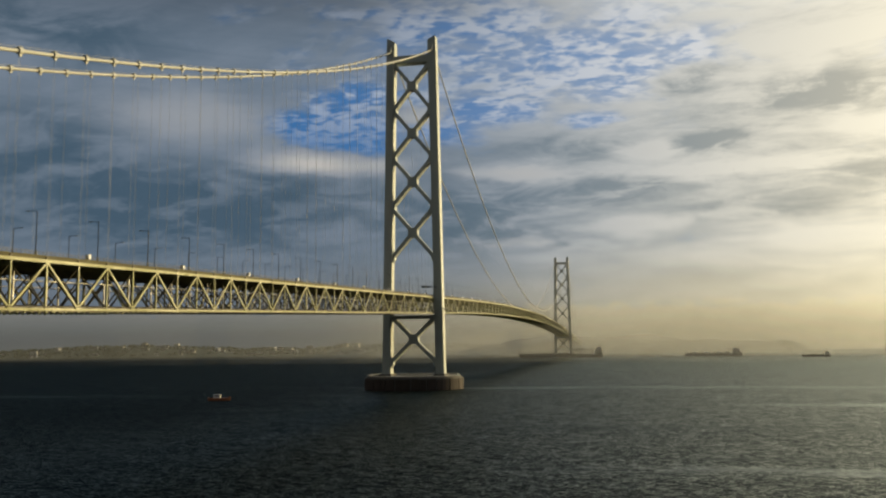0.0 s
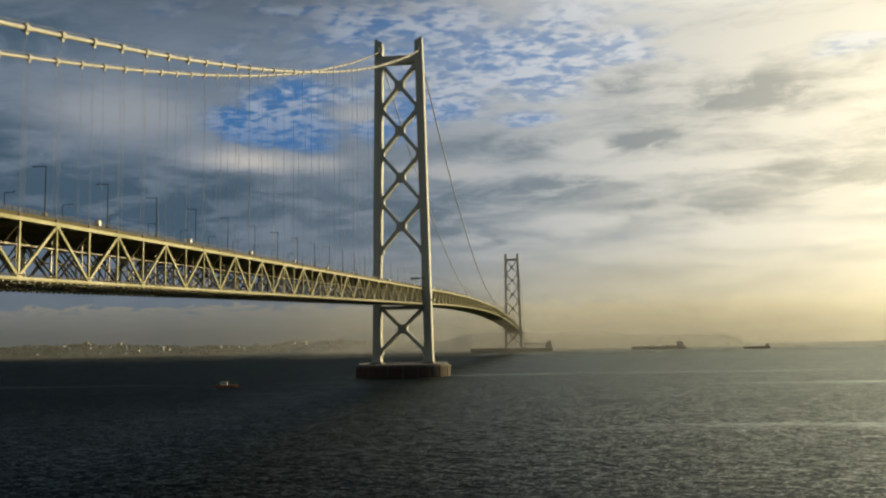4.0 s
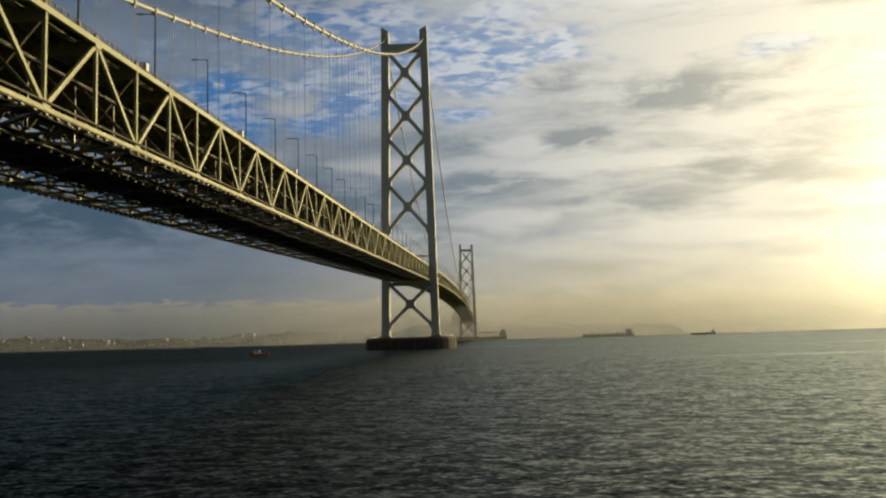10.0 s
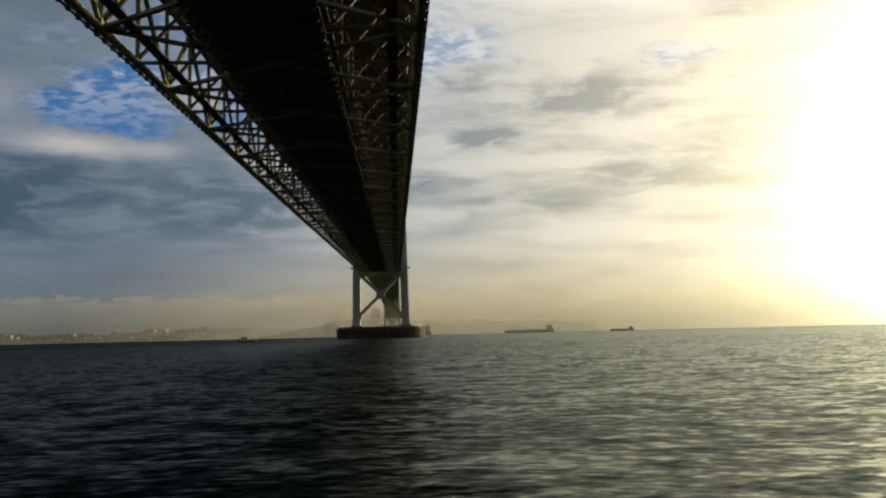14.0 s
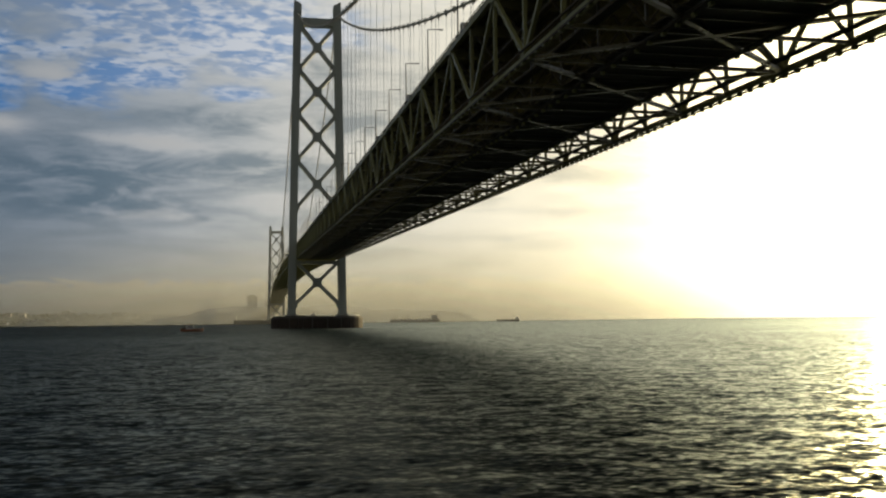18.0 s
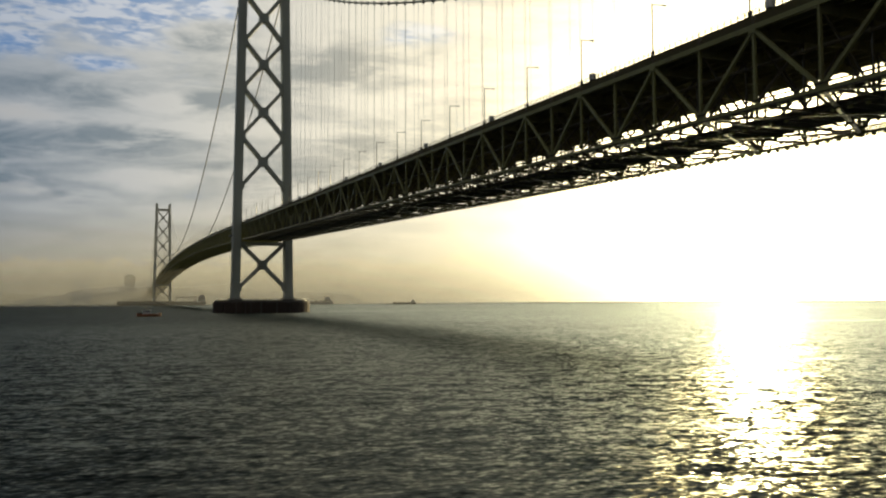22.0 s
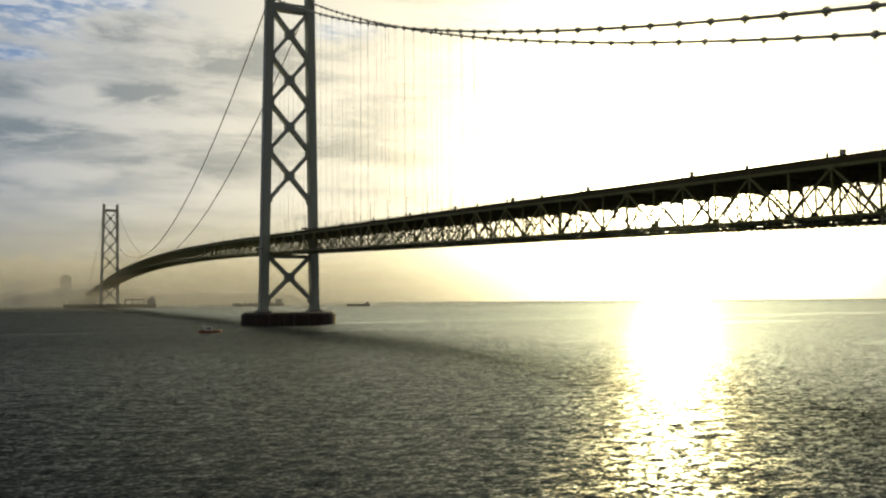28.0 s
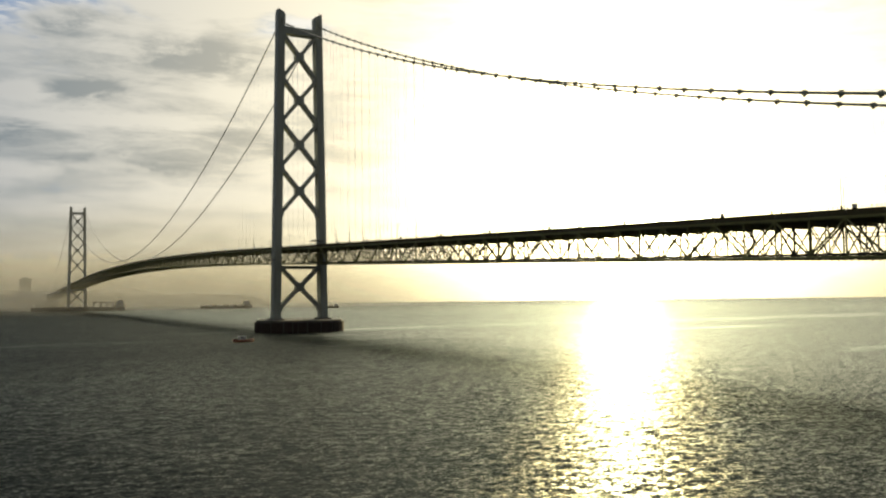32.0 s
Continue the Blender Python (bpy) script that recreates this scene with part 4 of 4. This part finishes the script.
def make_big_ship():
    s = thing("cargo_ship", "very long low dark cargo ship with deck gantries and aft deckhouse", "ship", (-3, 1850, 0))
    part("hull", hull_mesh(300, 42, 13, 2, 0.1, 0.85, 1.5), HULL, s)
    for x0, x1, h, z0, z1, name in ((-146, -122, 17, 12.5, 30, "deckhouse"), (-143, -128, 13, 30, 36, "bridge_house")):
        bm = bmesh.new()
        house(bm, x0, x1, h, z0, z1)
        part(name, bm, DECKHOUSE, s)
    bm = bmesh.new()
    rod(bm, (-139, 0, 36), (-139, 0, 47), 1.6, 1.2, 10)
    part("funnel", bm, HULL, s)
    for x in (-112, -92, -72, -48):
        bm = bmesh.new()
        for e in (-1, 1):
            beam(bm, (x, e * 15, 12.5), (x, e * 15, 27), 2.2, 2.2)
        beam(bm, (x, -16, 27), (x, 16, 27), 2.6, 2.6)
        part("gantry_frame", bm, HULL, s)
    bm = bmesh.new()
    block(bm, -113, -47, -15.5, -13.0, 27.5, 30.5, 0.2)
    part("gantry_beam", bm, HULL, s)
    bm = bmesh.new()
    block(bm, -113, -47, 13.0, 15.5, 27.5, 30.5, 0.2)
    part("gantry_beam", bm, HULL, s)
    for k in range(6):
        bm = bmesh.new()
        block(bm, -34 + k * 26, -13 + k * 26, -15, 15, 12.6, 14.8, 0.3)
        part("hatch_cover", bm, HULL, s)
    bm = bmesh.new()
    rod(bm, (140, 0, 13), (140, 0, 27), 0.5, 0.3, 8)
    part("foremast", bm, DECKHOUSE, s)
    s.rotation_euler = (0, 0, radians(180))
    s.scale = (0.8, 0.8, 0.8)


def make_coaster(at, turn, length, label):
    s = thing("coaster", label, "ship", at)
    k = length / 70
    part("hull", hull_mesh(length, 11 * k, 4.6 * k, 1, 0.1, 0.8, 2.2 * k), HULL, s)
    bm = bmesh.new()
    house(bm, -32 * k, -22 * k, 4.6 * k, 4.4 * k, 9.5 * k)
    dh = part("deckhouse", bm, DECKHOUSE, s)
    bm = bmesh.new()
    house(bm, -29 * k, -23 * k, 4.0 * k, 9.5 * k, 12.2 * k)
    part("wheelhouse", bm, DECKHOUSE, s)
    bm = bmesh.new()
    block(bm, -22.98 * k, -22.9 * k, -3.6 * k, 3.6 * k, 10.6 * k, 11.7 * k)
    part("window_band", bm, GLASS_DARK, dh)
    bm = bmesh.new()
    rod(bm, (-30.5 * k, 0, 9.5 * k), (-30.5 * k, 0, 14.5 * k), 1.1 * k, 0.9 * k, 10)
    part("funnel", bm, HULL, s)
    bm = bmesh.new()
    block(bm, -19 * k, 22 * k, -4.2 * k, 4.2 * k, 4.5 * k, 6.0 * k, 0.2)
    part("cargo_hatch", bm, HULL, s)
    for x, h in ((27, 12), (-26, 18)):
        bm = bmesh.new()
        rod(bm, (x * k, 0, 4.5 * k), (x * k, 0, h * k), 0.3 * k, 0.15 * k, 6)
        part("mast", bm, DECKHOUSE, s)
    s.rotation_euler = (0, 0, radians(turn))


def make_tanker():
    s = thing("tanker", "grey hazy tanker ship with aft deckhouse and deck masts", "ship", (425, 1915, 0))
    part("hull", hull_mesh(158, 24, 8, 2, 0.1, 0.85, 2.0), HULL, s)
    bm = bmesh.new()
    house(bm, 52, 68, 9, 7.5, 19)
    part("deckhouse", bm, DECKHOUSE, s)
    bm = bmesh.new()
    house(bm, 54, 64, 10.5, 19, 22)
    part("wheelhouse", bm, DECKHOUSE, s)
    bm = bmesh.new()
    rod(bm, (70, 0, 8), (70, 0, 24), 1.8, 1.4, 10)
    part("funnel", bm, HULL, s)
    for x in (-52, -20, 14, 38):
        bm = bmesh.new()
        house(bm, x - 7, x + 7, 6, 7.6, 11.5)
        part("tank_dome", bm, DECKHOUSE, s)
    for x, h in ((-66, 17), (-4, 15), (60, 30)):
        bm = bmesh.new()
        rod(bm, (x, 0, 8), (x, 0, h), 0.5, 0.25, 6)
        part("mast", bm, DECKHOUSE, s)


def make_boat():
    s = thing("fishing_boat", "small orange and white fishing boat on dark water", "boat", (-96, -160, 0))
    part("hull", hull_mesh(15, 4.2, 1.7, 0.5, 0.2, 0.75, 0.9), ORANGE, s)
    bm = bmesh.new()
    block(bm, -3.8, 0.6, -1.3, 1.3, 1.5, 3.7, 0.12)
    cab = part("cabin", bm, WHITE, s)
    bm = bmesh.new()
    block(bm, -4.1, 1.0, -1.5, 1.5, 3.7, 3.85, 0.04)
    part("cabin_roof", bm, WHITE, s)
    for x0, x1, y0, y1 in ((0.6, 0.64, -1.05, 1.05), (-3.2, 0.0, -1.345, -1.305), (-3.2, 0.0, 1.305, 1.345)):
        bm = bmesh.new()
        block(bm, x0, x1, y0, y1, 2.6, 3.4)
        part("window", bm, GLASS_DARK, cab)
    bm = bmesh.new()
    rod(bm, (-2.0, 0, 3.8), (-2.0, 0, 7.2), 0.07, 0.04, 6)
    part("mast", bm, DARK, s)
    bm = bmesh.new()
    block(bm, -6.6, -4.6, -1.2, 1.2, 1.5, 2.3, 0.1)
    part("net_bin", bm, DARK, s)
    s.rotation_euler = (0, 0, radians(8))


make_big_ship()
make_coaster((640, 1620, 0), 180, 66, "small dark coaster with a pale aft deckhouse")
make_tanker()
make_boat()

# ---- far shore ----


def shore_y(x):
    """The waterline of the far shore."""
    return 2985 - 0.00006 * (x + 80) ** 2 + (0.10 * (x - 300) if x > 300 else 0) + 25 * math.sin(x * 0.011) + 14 * math.sin(x * 0.037 + 1)


def hill(x, back):
    """Height of the land, back metres behind the waterline."""
    v = 0.5 + 0.5 * noise.noise(Vector((x * 0.0016, back * 0.002, 3.1)))
    w = noise.noise(Vector((x * 0.007, back * 0.008, 7.7)))
    f = noise.noise(Vector((x * 0.035, back * 0.03, 1.7)))
    return 2.5 + min(1.0, back / 260) * (8 + 56 * v + 13 * w) + min(1.0, back / 40) * 3.5 * f


def make_shore():
    bm = bmesh.new()
    xs = [-3600 + 30 * k for k in range(151)]
    backs = [-8, 0, 12, 30, 60, 100, 160, 240, 340, 460, 620]
    grid = []
    for x in xs:
        col = []
        for b in backs:
            z = -2.0 if b < 0 else (2.0 if b == 0 else hill(x, b))
            col.append(bm.verts.new((x, shore_y(x) + b, z)))
        grid.append(col)
    for p, q in zip(grid, grid[1:]):
        for k in range(len(backs) - 1):
            bm.faces.new((p[k], q[k], q[k + 1], p[k + 1]))
    tagged(part("ground", bm, LAND, smooth=True), "low wooded far shore fading into mist", "shore", kind="structure")


make_shore()
rng = random.Random(11)


def make_house_kind(w, d, h, roof):
    """Far house: walls and a roof."""
    b = thing("far_house", "far pale town building on the misty shore", "building", group="far town buildings")
    bm = bmesh.new()
    block(bm, -w / 2, w / 2, -d / 2, d / 2, -6, h)
    wall = part("wall", bm, TOWN, b)
    bm = bmesh.new()
    if roof:
        vs = [bm.verts.new(v) for v in ((-w / 2 - .6, -d / 2 - .6, h), (w / 2 + .6, -d / 2 - .6, h), (w / 2 + .6, d / 2 + .6, h), (-w / 2 - .6, d / 2 + .6, h), (-w / 2, 0, h + w * 0.25), (w / 2, 0, h + w * 0.25))]
        for q in ((0, 1, 5, 4), (2, 3, 4, 5), (1, 2, 5), (3, 0, 4), (3, 2, 1, 0)):
            bm.faces.new([vs[k] for k in q])
    else:
        block(bm, -w / 2 - .4, w / 2 + .4, -d / 2 - .4, d / 2 + .4, h, h + 1.0)
    part("roof", bm, DECKHOUSE if not roof else HULL, b)
    for k in range(max(1, int(h / 4))):
        bm = bmesh.new()
        block(bm, -w * 0.44, w * 0.44, -d / 2 - 0.12, -d / 2 - 0.02, 1.4 + k * 3.6, 2.9 + k * 3.6)
        part("window", bm, GLASS_DARK, wall)
    return b


kinds = [make_house_kind(16, 12, 6, True), make_house_kind(26, 14, 9, True), make_house_kind(40, 16, 8, False), make_house_kind(20, 16, 19, False), make_house_kind(30, 14, 27, False)]
used = set()
for k in range(150):
    x = rng.choice((rng.uniform(-3300, -250), rng.uniform(-2400, -1000), rng.uniform(-700, 250)))
    b = rng.uniform(10, 330)
    kind = rng.choices(range(5), (6, 5, 4, 2, 1))[0]
    z = hill(x, b) - 0.5
    m = pose(x, shore_y(x) + b, z, 0, 0, rng.uniform(-25, 25))
    if kind not in used:
        kinds[kind].matrix_basis = m
        used.add(kind)
    else:
        copy_thing(kinds[kind], m)
for kind in range(5):
    if kind not in used:
        kinds[kind].matrix_basis = pose(-500 - 60 * kind, shore_y(-500 - 60 * kind) + 60, hill(-500 - 60 * kind, 60))

tb = thing("apartment_tower", "hazy grey apartment tower on the far shore", "building", (-79, 3040, 4))
bm = bmesh.new()
block(bm, -21, 21, -12, 12, -4, 112)
wall = part("wall", bm, TOWN, tb)
bm = bmesh.new()
block(bm, -9, 9, -7, 7, 112, 119, 0.3)
part("roof_house", bm, TOWN, tb)
for r in range(27):
    bm = bmesh.new()
    block(bm, -19, 19, -12.9, -12.02, 3.0 + 4.0 * r, 4.2 + 4.0 * r)
    part("balcony", bm, DECKHOUSE, wall)

# anchorage of the far cables
an = thing("anchorage", "massive grey concrete cable anchorage on the far shore", "bridge anchorage", (0, SPAN + SIDE, 0))
bm = bmesh.new()
prism(bm, [(-32, -35), (32, -35), (32, 50), (-32, 50)], -3, 30)
part("block", bm, CONCRETE, an)

# woods on the far shore
bm = bmesh.new()
for k in range(2600):
    x = rng.uniform(-3500, 880)
    b = rng.uniform(6, 420)
    if noise.noise(Vector((x * 0.006, b * 0.01, 9.0))) < -0.15:
        continue
    z, r = hill(x, b), rng.uniform(3.5, 8.0)
    c = Vector((x, shore_y(x) + b, z + r * 0.7))
    ring = []
    for lvl, f in ((-0.6, 0.75), (0.0, 1.0), (0.6, 0.7)):
        ring.append([bm.verts.new(c + Vector((math.cos(a) * r * f * rng.uniform(0.75, 1.2), math.sin(a) * r * f * rng.uniform(0.75, 1.2), lvl * r * rng.uniform(0.8, 1.2)))) for a in (0.2, 1.4, 2.7, 3.9, 5.2)])
    tip = bm.verts.new(c + Vector((rng.uniform(-1, 1), rng.uniform(-1, 1), r * rng.uniform(0.95, 1.4))))
    for p, q in zip(ring, ring[1:]):
        for j in range(5):
            bm.faces.new((p[j], p[(j + 1) % 5], q[(j + 1) % 5], q[j]))
    for j in range(5):
        bm.faces.new((ring[2][j], ring[2][(j + 1) % 5], tip))
tagged(part("far_woods", bm, LAND), "dark woods along the far misty shore", "woods", kind="stuff")

# ---- mist ----
for y, top, density, west in ((1150, 420, 0.15, 0.10), (1700, 60, 0.20, 0.10), (1965, 330, 0.44, 0.10), (2300, 190, 0.52, 0.15), (2850, 240, 0.74, 0.20)):
    bm = bmesh.new()
    xs = [-4200 + 600 * k for k in range(15)]
    vs = [bm.verts.new((x, y - 0.00011 * x * x, z)) for x in xs for z in (0.6, 620)]
    for k in range(14):
        bm.faces.new((vs[2 * k], vs[2 * k + 2], vs[2 * k + 3], vs[2 * k + 1]))
    tagged(part("mist_bank", bm, make_mist("low_mist", top, density, y * 0.01, west)), "pale low mist lying over the far water", "mist", kind="stuff")
